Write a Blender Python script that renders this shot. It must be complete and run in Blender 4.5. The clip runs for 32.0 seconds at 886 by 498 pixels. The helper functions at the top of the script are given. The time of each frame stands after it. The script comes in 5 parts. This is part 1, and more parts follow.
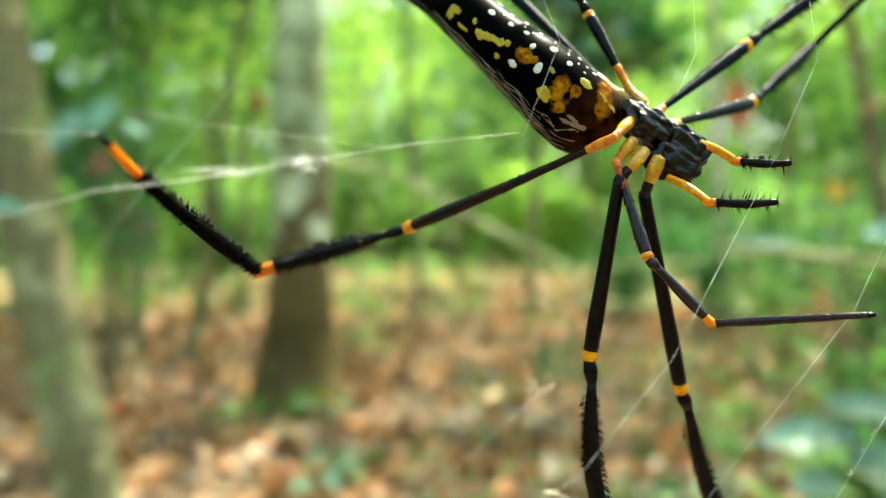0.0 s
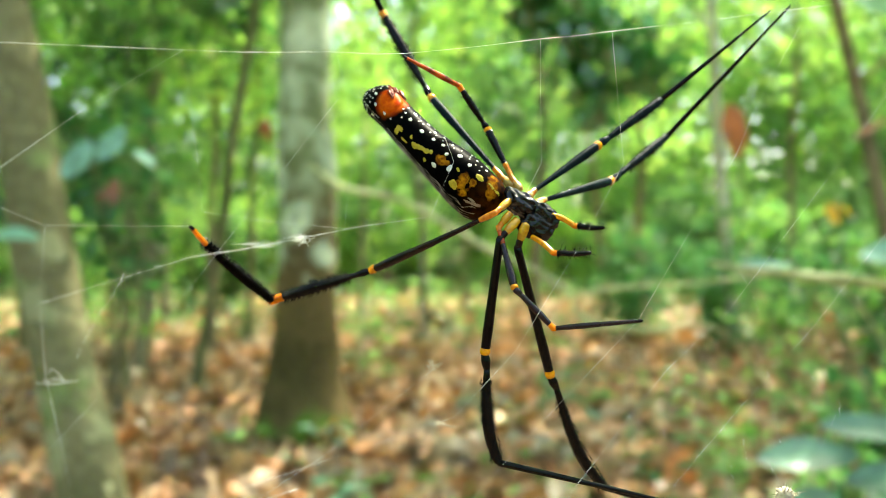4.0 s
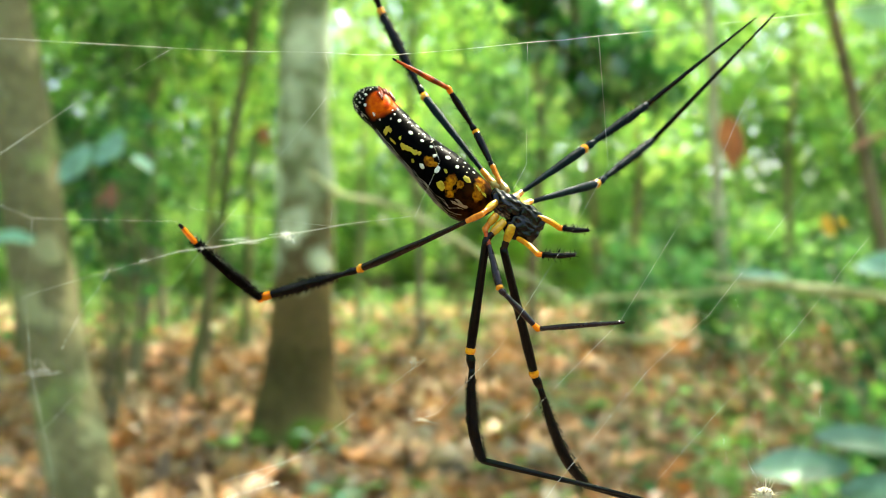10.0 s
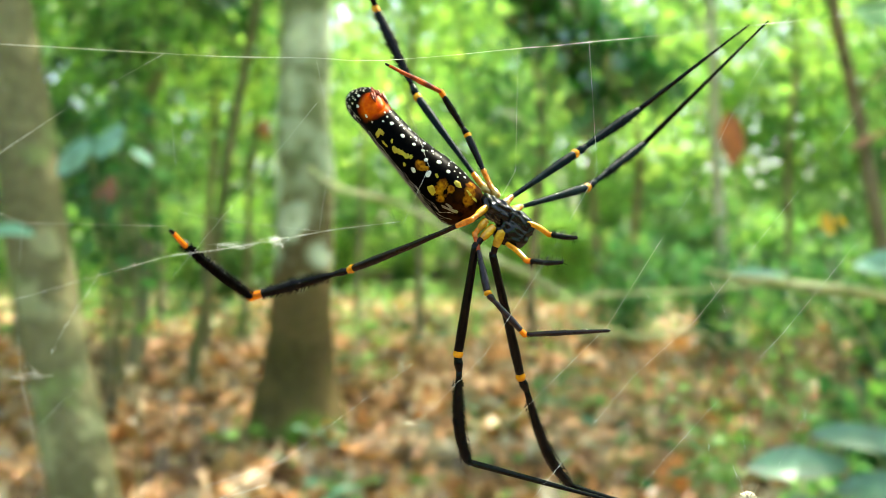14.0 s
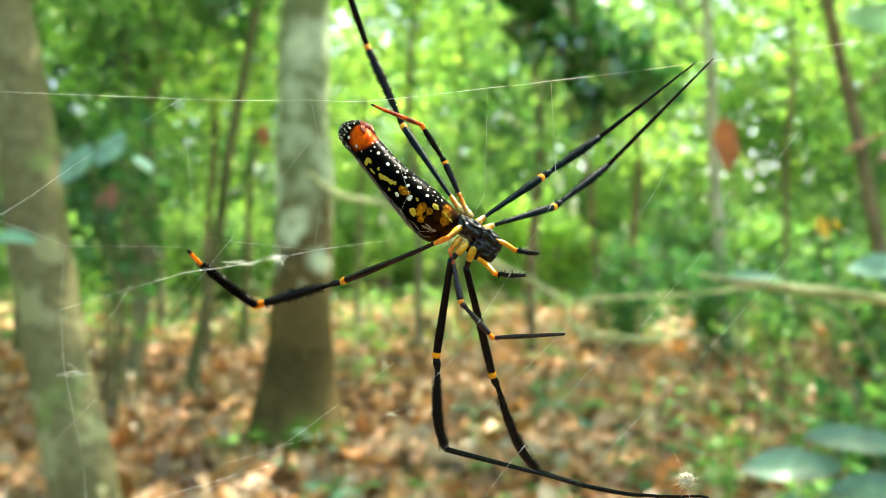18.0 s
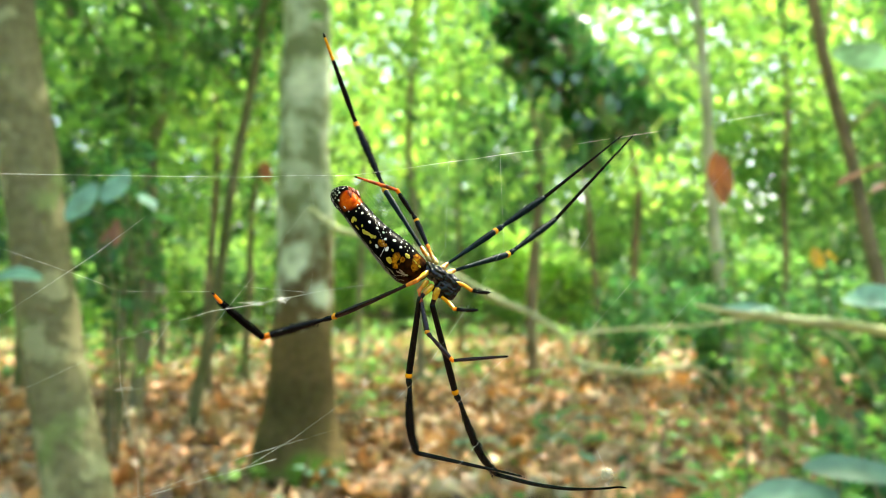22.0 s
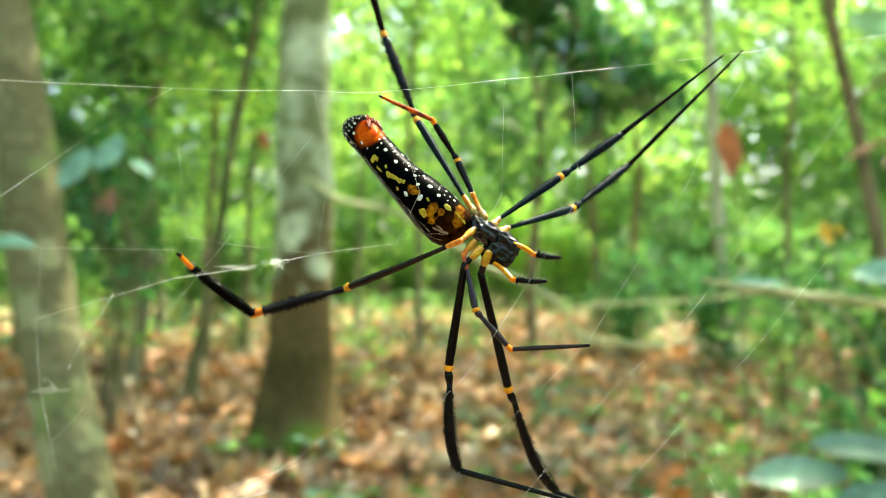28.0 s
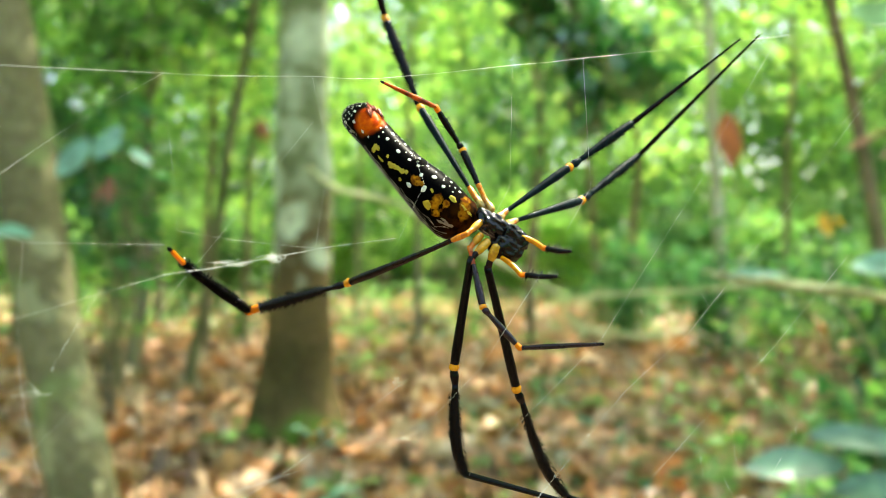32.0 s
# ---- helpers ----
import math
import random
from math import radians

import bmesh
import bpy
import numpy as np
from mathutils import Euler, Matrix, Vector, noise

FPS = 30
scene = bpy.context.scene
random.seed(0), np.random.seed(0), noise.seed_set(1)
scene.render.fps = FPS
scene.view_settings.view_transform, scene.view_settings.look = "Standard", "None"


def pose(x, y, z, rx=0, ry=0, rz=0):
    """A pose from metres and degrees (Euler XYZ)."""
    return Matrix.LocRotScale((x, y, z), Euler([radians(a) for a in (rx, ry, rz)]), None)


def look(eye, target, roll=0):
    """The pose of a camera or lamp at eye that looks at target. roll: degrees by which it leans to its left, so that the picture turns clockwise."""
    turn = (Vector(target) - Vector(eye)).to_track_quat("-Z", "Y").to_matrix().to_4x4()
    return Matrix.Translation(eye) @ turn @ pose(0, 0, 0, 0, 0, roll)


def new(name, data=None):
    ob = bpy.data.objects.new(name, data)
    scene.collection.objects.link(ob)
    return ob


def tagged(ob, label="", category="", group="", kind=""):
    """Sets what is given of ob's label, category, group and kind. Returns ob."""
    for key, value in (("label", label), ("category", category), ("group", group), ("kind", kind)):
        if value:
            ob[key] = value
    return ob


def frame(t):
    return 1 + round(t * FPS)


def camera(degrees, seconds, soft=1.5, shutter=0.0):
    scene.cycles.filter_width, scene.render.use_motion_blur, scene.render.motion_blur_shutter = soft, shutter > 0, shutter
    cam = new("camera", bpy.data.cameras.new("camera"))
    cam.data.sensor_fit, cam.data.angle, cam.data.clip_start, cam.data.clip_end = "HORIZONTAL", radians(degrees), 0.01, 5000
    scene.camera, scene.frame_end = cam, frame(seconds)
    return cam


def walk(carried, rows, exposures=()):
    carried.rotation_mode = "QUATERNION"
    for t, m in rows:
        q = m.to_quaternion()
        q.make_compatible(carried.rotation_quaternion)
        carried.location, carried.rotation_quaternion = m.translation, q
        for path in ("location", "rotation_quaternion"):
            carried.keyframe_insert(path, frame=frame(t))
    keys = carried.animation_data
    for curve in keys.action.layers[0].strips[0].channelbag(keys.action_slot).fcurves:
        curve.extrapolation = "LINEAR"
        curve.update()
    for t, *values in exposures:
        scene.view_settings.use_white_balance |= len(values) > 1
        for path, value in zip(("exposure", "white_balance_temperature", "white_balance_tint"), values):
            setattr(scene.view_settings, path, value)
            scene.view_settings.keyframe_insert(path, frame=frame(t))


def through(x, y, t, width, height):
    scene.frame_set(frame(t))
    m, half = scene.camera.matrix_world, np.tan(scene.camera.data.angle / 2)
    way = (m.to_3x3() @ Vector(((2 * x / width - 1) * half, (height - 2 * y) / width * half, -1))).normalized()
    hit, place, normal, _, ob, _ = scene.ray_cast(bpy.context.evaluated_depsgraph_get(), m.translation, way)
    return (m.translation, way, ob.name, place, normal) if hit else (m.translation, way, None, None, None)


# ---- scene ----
cam = camera(62, 32.0, soft=0.5)
# seconds, eye (metres), yaw, pitch and roll (degrees)
PATH = [
    (0, -0.0147, 0.0533, 1.2962, -0.18, -2.57, -0.11),
    (0.5, -0.0136, 0.0486, 1.2965, -0.18, -2.72, -0.07),
    (1, -0.0121, 0.0419, 1.2971, -0.12, -2.78, -0.01),
    (1.5, -0.0102, 0.0334, 1.2977, -0.02, -2.48, 0.09),
    (2, -0.0085, 0.0253, 1.2984, 0.07, -2.06, 0.02),
    (2.5, -0.0071, 0.0185, 1.2991, 0.05, -1.63, -0.20),
    (3, -0.0060, 0.0126, 1.2997, 0.10, -1.30, -0.43),
    (3.5, -0.0049, 0.0075, 1.3001, 0.25, -1.10, -0.48),
    (5.5, -0.0029, -0.0006, 1.3004, 0.15, 0.43, -0.70),
    (6, -0.0026, -0.0012, 1.3003, 0.11, 0.24, -0.45),
    (6.5, -0.0026, -0.0015, 1.3002, 0.10, 0.19, -0.35),
    (7, -0.0028, -0.0014, 1.3002, 0.10, 0.24, -0.53),
    (7.5, -0.0030, -0.0010, 1.3002, 0.08, 0.19, -0.63),
    (8, -0.0031, -0.0010, 1.3004, 0.10, 0.32, -0.94),
    (8.5, -0.0027, -0.0015, 1.3005, 0.03, -0.01, -0.36),
    (9, -0.0019, -0.0023, 1.3003, 0.03, -0.09, -0.20),
    (9.5, -0.0009, -0.0027, 1.3001, 0.09, -0.11, 0.05),
    (10, -0.0002, -0.0025, 1.2997, 0.07, -0.11, 0.08),
    (10.5, 0.0001, -0.0019, 1.2995, 0.11, -0.10, 0.12),
    (11, 0.0002, -0.0009, 1.2995, 0.08, -0.17, 0.17),
    (11.5, -0.0000, 0.0006, 1.2996, 0.08, -0.19, 0.25),
    (12, -0.0003, 0.0019, 1.2997, -0.06, -0.10, 0.21),
    (12.5, -0.0003, 0.0018, 1.2998, -0.02, -0.34, 0.22),
    (13, 0.0000, 0.0006, 1.3000, 0.00, -0.48, 0.33),
    (13.5, 0.0004, -0.0007, 1.3002, 0.03, -0.43, 0.47),
    (14, 0.0005, -0.0014, 1.3005, 0.03, -0.45, 0.45),
    (14.5, 0.0004, -0.0017, 1.3007, 0.01, -0.38, 0.24),
    (16.5, 0.0017, -0.0070, 1.3014, 0.00, -0.23, 0.41),
    (17, 0.0025, -0.0109, 1.3018, -0.01, -0.22, 0.40),
    (17.5, 0.0040, -0.0175, 1.3024, 0.02, -0.15, 0.36),
    (18, 0.0062, -0.0276, 1.3033, 0.01, -0.12, 0.22),
    (18.5, 0.0087, -0.0395, 1.3042, 0.05, 0.46, 0.07),
    (19, 0.0109, -0.0502, 1.3049, 0.09, 1.36, -0.22),
    (19.5, 0.0125, -0.0578, 1.3054, 0.11, 1.90, -0.24),
    (20, 0.0135, -0.0621, 1.3057, 0.12, 2.11, -0.29),
    (20.5, 0.0140, -0.0644, 1.3059, 0.10, 2.30, -0.30),
    (21, 0.0143, -0.0655, 1.3059, 0.13, 2.57, -0.24),
    (21.5, 0.0144, -0.0663, 1.3058, 0.10, 2.50, -0.25),
    (22, 0.0146, -0.0671, 1.3058, 0.11, 2.46, -0.21),
    (22.5, 0.0148, -0.0675, 1.3058, 0.13, 2.58, -0.26),
    (23, 0.0146, -0.0663, 1.3058, 0.14, 2.63, -0.22),
    (23.5, 0.0139, -0.0624, 1.3056, 0.14, 2.69, -0.08),
    (24, 0.0128, -0.0571, 1.3054, 0.14, 2.65, -0.05),
    (24.5, 0.0119, -0.0523, 1.3052, 0.12, 2.05, -0.05),
    (25, 0.0112, -0.0486, 1.3051, 0.14, 1.86, -0.09),
    (25.5, 0.0104, -0.0444, 1.3049, 0.13, 1.85, -0.08),
    (27.5, 0.0038, -0.0152, 1.3030, 0.05, 0.68, 0.34),
    (28, 0.0020, -0.0072, 1.3025, 0.01, 0.29, 0.31),
    (28.5, 0.0003, -0.0001, 1.3020, -0.02, 0.14, 0.47),
    (29, -0.0007, 0.0042, 1.3018, -0.03, -0.67, 0.56),
    (29.5, -0.0009, 0.0049, 1.3020, -0.05, -1.05, 0.47),
    (30, -0.0006, 0.0035, 1.3024, -0.08, -1.11, 0.39),
    (30.5, -0.0002, 0.0016, 1.3027, -0.05, -0.87, 0.33),
    (31, 0.0002, -0.0002, 1.3031, -0.05, -0.72, 0.37),
    (31.5, 0.0008, -0.0020, 1.3034, -0.05, -0.56, 0.26),
    (32, 0.0015, -0.0041, 1.3038, -0.07, -0.46, 0.42),
]
walk(cam, [(t, pose(x, y, z, 90 + pitch, 0, yaw) @ pose(0, 0, 0, 0, 0, roll)) for t, x, y, z, yaw, pitch, roll in PATH],
     [(0.0, 2.67, 6850, 1), (32.0, 2.67, 6850, 1)])
cam.data.dof.use_dof = True
cam.data.dof.aperture_fstop = 12.5
cam.data.dof.focus_distance = 0.155

# ---------------------------------------------------------------- light
SUN_ELEVATION, SUN_TURN = 60, 38
world = bpy.data.worlds.new("sky")
world.use_nodes = True
scene.world = world
sky = world.node_tree.nodes.new("ShaderNodeTexSky")
sky.sky_type = "NISHITA"
sky.sun_disc = False
sky.dust_density, sky.ozone_density = 3.5, 0.4
sky.sun_elevation, sky.sun_rotation = radians(SUN_ELEVATION), radians(SUN_TURN)
world.node_tree.links.new(sky.outputs["Color"], world.node_tree.nodes["Background"].inputs["Color"])
world.node_tree.nodes["Background"].inputs["Strength"].default_value = 0.15
sun = new("sun", bpy.data.lights.new("sun", "SUN"))
sun.data.energy, sun.data.angle, sun.data.color = 3.0, radians(0.5), (1.0, 0.94, 0.82)
e_sun, a_sun = radians(SUN_ELEVATION), radians(SUN_TURN)
sun.matrix_world = look((math.sin(a_sun) * math.cos(e_sun), math.cos(a_sun) * math.cos(e_sun), math.sin(e_sun)), (0, 0, 0))


# ---------------------------------------------------------------- materials
def material(name, base, rough=0.6, metal=0.0, spec=0.5, scale=(30.0, 300.0), tone=0.25, second=None, bump=0.2, coat=0.0, emit=0.0, local=True):
    """Two scales of mottling between base and second, with a fine relief."""
    m = bpy.data.materials.new(name)
    m.use_nodes = True
    nt = m.node_tree
    n, l = nt.nodes, nt.links
    b = n["Principled BSDF"]
    b.inputs["Roughness"].default_value = rough
    b.inputs["Metallic"].default_value = metal
    b.inputs["Specular IOR Level"].default_value = spec
    b.inputs["Coat Weight"].default_value = coat
    b.inputs["Coat Roughness"].default_value = 0.15
    co = n.new("ShaderNodeTexCoord")
    a = n.new("ShaderNodeTexNoise")
    a.inputs["Scale"].default_value = scale[0]
    a.inputs["Detail"].default_value = 4
    f = n.new("ShaderNodeTexNoise")
    f.inputs["Scale"].default_value = scale[1]
    f.inputs["Detail"].default_value = 3
    for x in (a, f):
        l.new(co.outputs["Object"], x.inputs["Vector"])
    r = n.new("ShaderNodeValToRGB")
    second = second or tuple(c * (1 - tone) for c in base)
    r.color_ramp.elements[0].position, r.color_ramp.elements[1].position = 0.35, 0.65
    r.color_ramp.elements[0].color, r.color_ramp.elements[1].color = (*second, 1), (*base, 1)
    l.new(a.outputs["Fac"], r.inputs["Fac"])
    mix = n.new("ShaderNodeMixRGB")
    mix.blend_type = "MULTIPLY"
    mix.inputs["Fac"].default_value = 0.5
    l.new(r.outputs["Color"], mix.inputs["Color1"])
    g = n.new("ShaderNodeValToRGB")
    g.color_ramp.elements[0].color, g.color_ramp.elements[1].color = (0.45, 0.45, 0.45, 1), (1.25, 1.25, 1.25, 1)
    g.color_ramp.elements[0].position, g.color_ramp.elements[1].position = 0.3, 0.7
    l.new(f.outputs["Fac"], g.inputs["Fac"])
    l.new(g.outputs["Color"], mix.inputs["Color2"])
    l.new(mix.outputs["Color"], b.inputs["Base Color"])
    if bump:
        bp = n.new("ShaderNodeBump")
        bp.inputs["Strength"].default_value = bump
        bp.inputs["Distance"].default_value = 0.6 / scale[1]
        l.new(f.outputs["Fac"], bp.inputs["Height"])
        l.new(bp.outputs["Normal"], b.inputs["Normal"])
    return m


def leaf_material(name, colours, through=0.5, gloss=0.12, rough=0.35, clump=0.0):
    """Leaves that let light through; each leaf takes a shade of its own."""
    m = bpy.data.materials.new(name)
    m.use_nodes = True
    nt = m.node_tree
    n, l = nt.nodes, nt.links
    n.remove(n["Principled BSDF"])
    out = n["Material Output"]
    geo = n.new("ShaderNodeNewGeometry")
    ramp = n.new("ShaderNodeValToRGB")
    ramp.color_ramp.interpolation = "LINEAR"
    els = ramp.color_ramp.elements
    while len(els) < len(colours):
        els.new(0.5)
    for i, c in enumerate(colours):
        els[i].position = i / max(1, len(colours) - 1)
        els[i].color = (*c, 1)
    l.new(geo.outputs["Random Per Island"], ramp.inputs["Fac"])
    co = n.new("ShaderNodeTexCoord")
    noi = n.new("ShaderNodeTexNoise")
    noi.inputs["Scale"].default_value = 18
    noi.inputs["Detail"].default_value = 3
    l.new(co.outputs["Object"], noi.inputs["Vector"])
    g = n.new("ShaderNodeValToRGB")
    g.color_ramp.elements[0].color, g.color_ramp.elements[1].color = (0.55, 0.55, 0.55, 1), (1.2, 1.2, 1.2, 1)
    g.color_ramp.elements[0].position, g.color_ramp.elements[1].position = 0.3, 0.7
    l.new(noi.outputs["Fac"], g.inputs["Fac"])
    mul = n.new("ShaderNodeMixRGB")
    mul.blend_type = "MULTIPLY"
    mul.inputs["Fac"].default_value = 0.8
    l.new(ramp.outputs["Color"], mul.inputs["Color1"])
    l.new(g.outputs["Color"], mul.inputs["Color2"])
    # clump: sunlit and shaded masses of foliage, put into the leaf colour
    if clump:
        big = n.new("ShaderNodeTexNoise")
        big.inputs["Scale"].default_value, big.inputs["Detail"].default_value = clump, 2
        l.new(geo.outputs["Position"], big.inputs["Vector"])
        clump_light = n.new("ShaderNodeValToRGB")
        clump_light.color_ramp.elements[0].position, clump_light.color_ramp.elements[1].position = 0.40, 0.60
        clump_light.color_ramp.elements[0].color, clump_light.color_ramp.elements[1].color = (0.34, 0.44, 0.55, 1), (1.65, 1.5, 1.4, 1)
        l.new(big.outputs["Fac"], clump_light.inputs["Fac"])
        mul2 = n.new("ShaderNodeMixRGB")
        mul2.blend_type = "MULTIPLY"
        mul2.inputs["Fac"].default_value = 1.0
        l.new(mul.outputs["Color"], mul2.inputs["Color1"])
        l.new(clump_light.outputs["Color"], mul2.inputs["Color2"])
        mul = mul2
    dif, tra, glo = n.new("ShaderNodeBsdfDiffuse"), n.new("ShaderNodeBsdfTranslucent"), n.new("ShaderNodeBsdfGlossy")
    glo.inputs["Roughness"].default_value = rough
    warm = n.new("ShaderNodeMixRGB")
    warm.blend_type = "MULTIPLY"
    warm.inputs["Fac"].default_value = 1.0
    warm.inputs["Color2"].default_value = (1.4, 1.42, 1.02, 1)
    l.new(mul.outputs["Color"], dif.inputs["Color"])
    l.new(mul.outputs["Color"], warm.inputs["Color1"])
    l.new(warm.outputs["Color"], tra.inputs["Color"])
    m1, m2 = n.new("ShaderNodeMixShader"), n.new("ShaderNodeMixShader")
    m1.inputs["Fac"].default_value = through
    m2.inputs["Fac"].default_value = gloss
    l.new(dif.outputs[0], m1.inputs[1]), l.new(tra.outputs[0], m1.inputs[2])
    l.new(m1.outputs[0], m2.inputs[1]), l.new(glo.outputs[0], m2.inputs[2])
    l.new(m2.outputs[0], out.inputs["Surface"])
    return m


black = material("black_cuticle", (0.0012, 0.0012, 0.0014), 0.17, 0, 0.12, (300, 3000), 0.5, bump=0.04)
black_velvet = material("velvet_black_cuticle", (0.0006, 0.0005, 0.0005), 0.6, 0, 0.008, (300, 3000), 0.5, bump=0.1)
black_rough = material("rough_black_cuticle", (0.0004, 0.0005, 0.0007), 0.09, 0, 0.26, (300, 1100), 0.5, bump=0.45)
blue_black = material("blue_black_cuticle", (0.0060, 0.0150, 0.0185), 0.45, 0, 0.018, (300, 3000), 0.4, bump=0.08)
brown_black = material("brown_black_cuticle", (0.016, 0.0050, 0.0022), 0.25, 0, 0.14, (250, 2500), 0.5, (0.0012, 0.0008, 0.0008), bump=0.06)
purple = material("purple_black_cuticle", (0.016, 0.007, 0.010), 0.15, 0, 0.25, (250, 2500), 0.5, bump=0.06)
rust = material("rust_cuticle", (0.50, 0.085, 0.008), 0.25, 0, 0.15, (220, 2500), 0.5, (0.05, 0.009, 0.006), bump=0.08)
orange = material("orange_cuticle", (0.84, 0.22, 0.005), 0.25, 0, 0.2, (500, 2500), 0.3, bump=0.15)
amber = material("amber_cuticle", (0.74, 0.32, 0.008), 0.22, 0, 0.25, (900, 2500), 0.35, (0.50, 0.18, 0.006), bump=0.15)
yellow = material("yellow_cuticle", (0.56, 0.33, 0.012), 0.14, 0, 0.5, (520, 2500), 0.35, (0.34, 0.15, 0.006), bump=0.08)
pale_yellow = material("pale_yellow_cuticle", (0.52, 0.38, 0.10), 0.18, 0, 0.5, (420, 2500), 0.3, (0.30, 0.12, 0.010), bump=0.1)
rusty_amber = material("rusty_amber_cuticle", (0.62, 0.20, 0.008), 0.22, 0, 0.4, (900, 2500), 0.35, (0.44, 0.12, 0.006), bump=0.35)
white_spot = material("white_spot", (0.58, 0.58, 0.50), 0.4, 0, 0.3, (800, 4000), 0.2, bump=0.1)
yellow_spot = material("yellow_spot", (0.40, 0.32, 0.028), 0.5, 0, 0.1, (700, 4000), 0.3, bump=0.1)
ochre_spot = material("ochre_spot", (0.30, 0.13, 0.006), 0.35, 0, 0.15, (420, 3000), 0.4, (0.05, 0.014, 0.002), bump=0.1)
flank_line = material("flank_line", (0.26, 0.21, 0.16), 0.5, 0, 0.3, (600, 4000), 0.5, bump=0.1)
red_knob = material("red_spinneret", (0.26, 0.034, 0.003), 0.3, 0, 0.08, (350, 1100), 0.5, (0.09, 0.008, 0.002), bump=0.3)
abdomen_skin = material("abdomen_skin", (0.0003, 0.0003, 0.0003), 0.35, 0, 0.008, (160, 2500), 0.5, (0.0005, 0.0004, 0.0004), bump=0.03)
brown_skin = material("brown_skin", (0.07, 0.02, 0.003), 0.35, 0, 0.15, (420, 2500), 0.6, (0.012, 0.004, 0.002), bump=0.3)
silk = material("silk", (0.85, 0.86, 0.80), 0.35, 0, 0.6, (900, 4000), 0.1, bump=0)
debris_mat = material("dry_debris", (0.55, 0.48, 0.33), 0.7, 0, 0.3, (500, 3000), 0.4, bump=0.3)

bark_brown = material("brown_bark", (0.30, 0.23, 0.15), 0.9, 0, 0.1, (2.5, 26), 0.3, (0.11, 0.095, 0.055), 0.6)
bark_green = material("mossy_bark", (0.22, 0.20, 0.11), 0.9, 0, 0.2, (2.6, 24), 0.3, (0.10, 0.115, 0.045), 0.6)
bark_dark = material("dark_bark", (0.27, 0.25, 0.17), 0.9, 0, 0.1, (3, 30), 0.4, None, 0.6)
bark_white = material("whitish_bark", (0.66, 0.66, 0.55), 0.85, 0, 0.1, (2, 22), 0.3, (0.28, 0.27, 0.19), 0.5)
moss = material("moss", (0.08, 0.16, 0.02), 0.9, 0, 0.2, (12, 90), 0.4, None, 0.8)
twig_pale = material("pale_stem", (0.52, 0.53, 0.28), 0.7, 0, 0.3, (8, 80), 0.3, (0.27, 0.29, 0.13), 0.4)
soil = material("soil", (0.13, 0.085, 0.055), 0.95, 0, 0.1, (3.5, 40), 0.4, (0.07, 0.05, 0.033), 0.8)

litter_mat = leaf_material("litter", [(0.50, 0.20, 0.075), (0.60, 0.37, 0.20), (0.20, 0.11, 0.06), (0.66, 0.49, 0.32), (0.48, 0.20, 0.075), (0.60, 0.50, 0.36), (0.12, 0.072, 0.042), (0.62, 0.28, 0.08), (0.14, 0.09, 0.06), (0.22, 0.13, 0.08)], 0.15, 0.04, 0.5)
# far leaves brightened: part of the distant sunlit glow is in their colour
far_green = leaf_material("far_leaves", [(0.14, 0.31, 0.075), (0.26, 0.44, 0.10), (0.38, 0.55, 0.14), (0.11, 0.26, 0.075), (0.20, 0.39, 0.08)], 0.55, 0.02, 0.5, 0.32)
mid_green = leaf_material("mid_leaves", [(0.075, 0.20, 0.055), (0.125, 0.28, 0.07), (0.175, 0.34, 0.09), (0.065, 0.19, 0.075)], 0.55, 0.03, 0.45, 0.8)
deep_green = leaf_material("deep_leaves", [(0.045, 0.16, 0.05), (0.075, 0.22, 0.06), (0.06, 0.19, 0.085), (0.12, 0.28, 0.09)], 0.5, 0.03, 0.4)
glossy_green = leaf_material("glossy_leaves", [(0.035, 0.16, 0.035), (0.06, 0.22, 0.045), (0.045, 0.18, 0.06), (0.10, 0.30, 0.06)], 0.5, 0.16, 0.2)
blue_green = leaf_material("bluish_leaves", [(0.085, 0.20, 0.125), (0.11, 0.235, 0.15), (0.075, 0.18, 0.10)], 0.3, 0.06, 0.4)
# pale base colour that includes the sky's reflection on these glossy leaves
sky_sheen = leaf_material("sky_sheen_leaves", [(0.15, 0.32, 0.24), (0.18, 0.37, 0.28), (0.14, 0.31, 0.20)], 0.3, 0.05, 0.4)
dead_leaf = leaf_material("dead_leaf", [(0.36, 0.115, 0.012), (0.30, 0.09, 0.011)], 0.35, 0.05, 0.5)
brown_leaf = leaf_material("brown_leaf", [(0.18, 0.075, 0.028), (0.23, 0.10, 0.04)], 0.3, 0.04, 0.5)
gold_leaf = leaf_material("golden_leaf", [(0.68, 0.40, 0.03), (0.72, 0.46, 0.05)], 0.4, 0.04, 0.5)


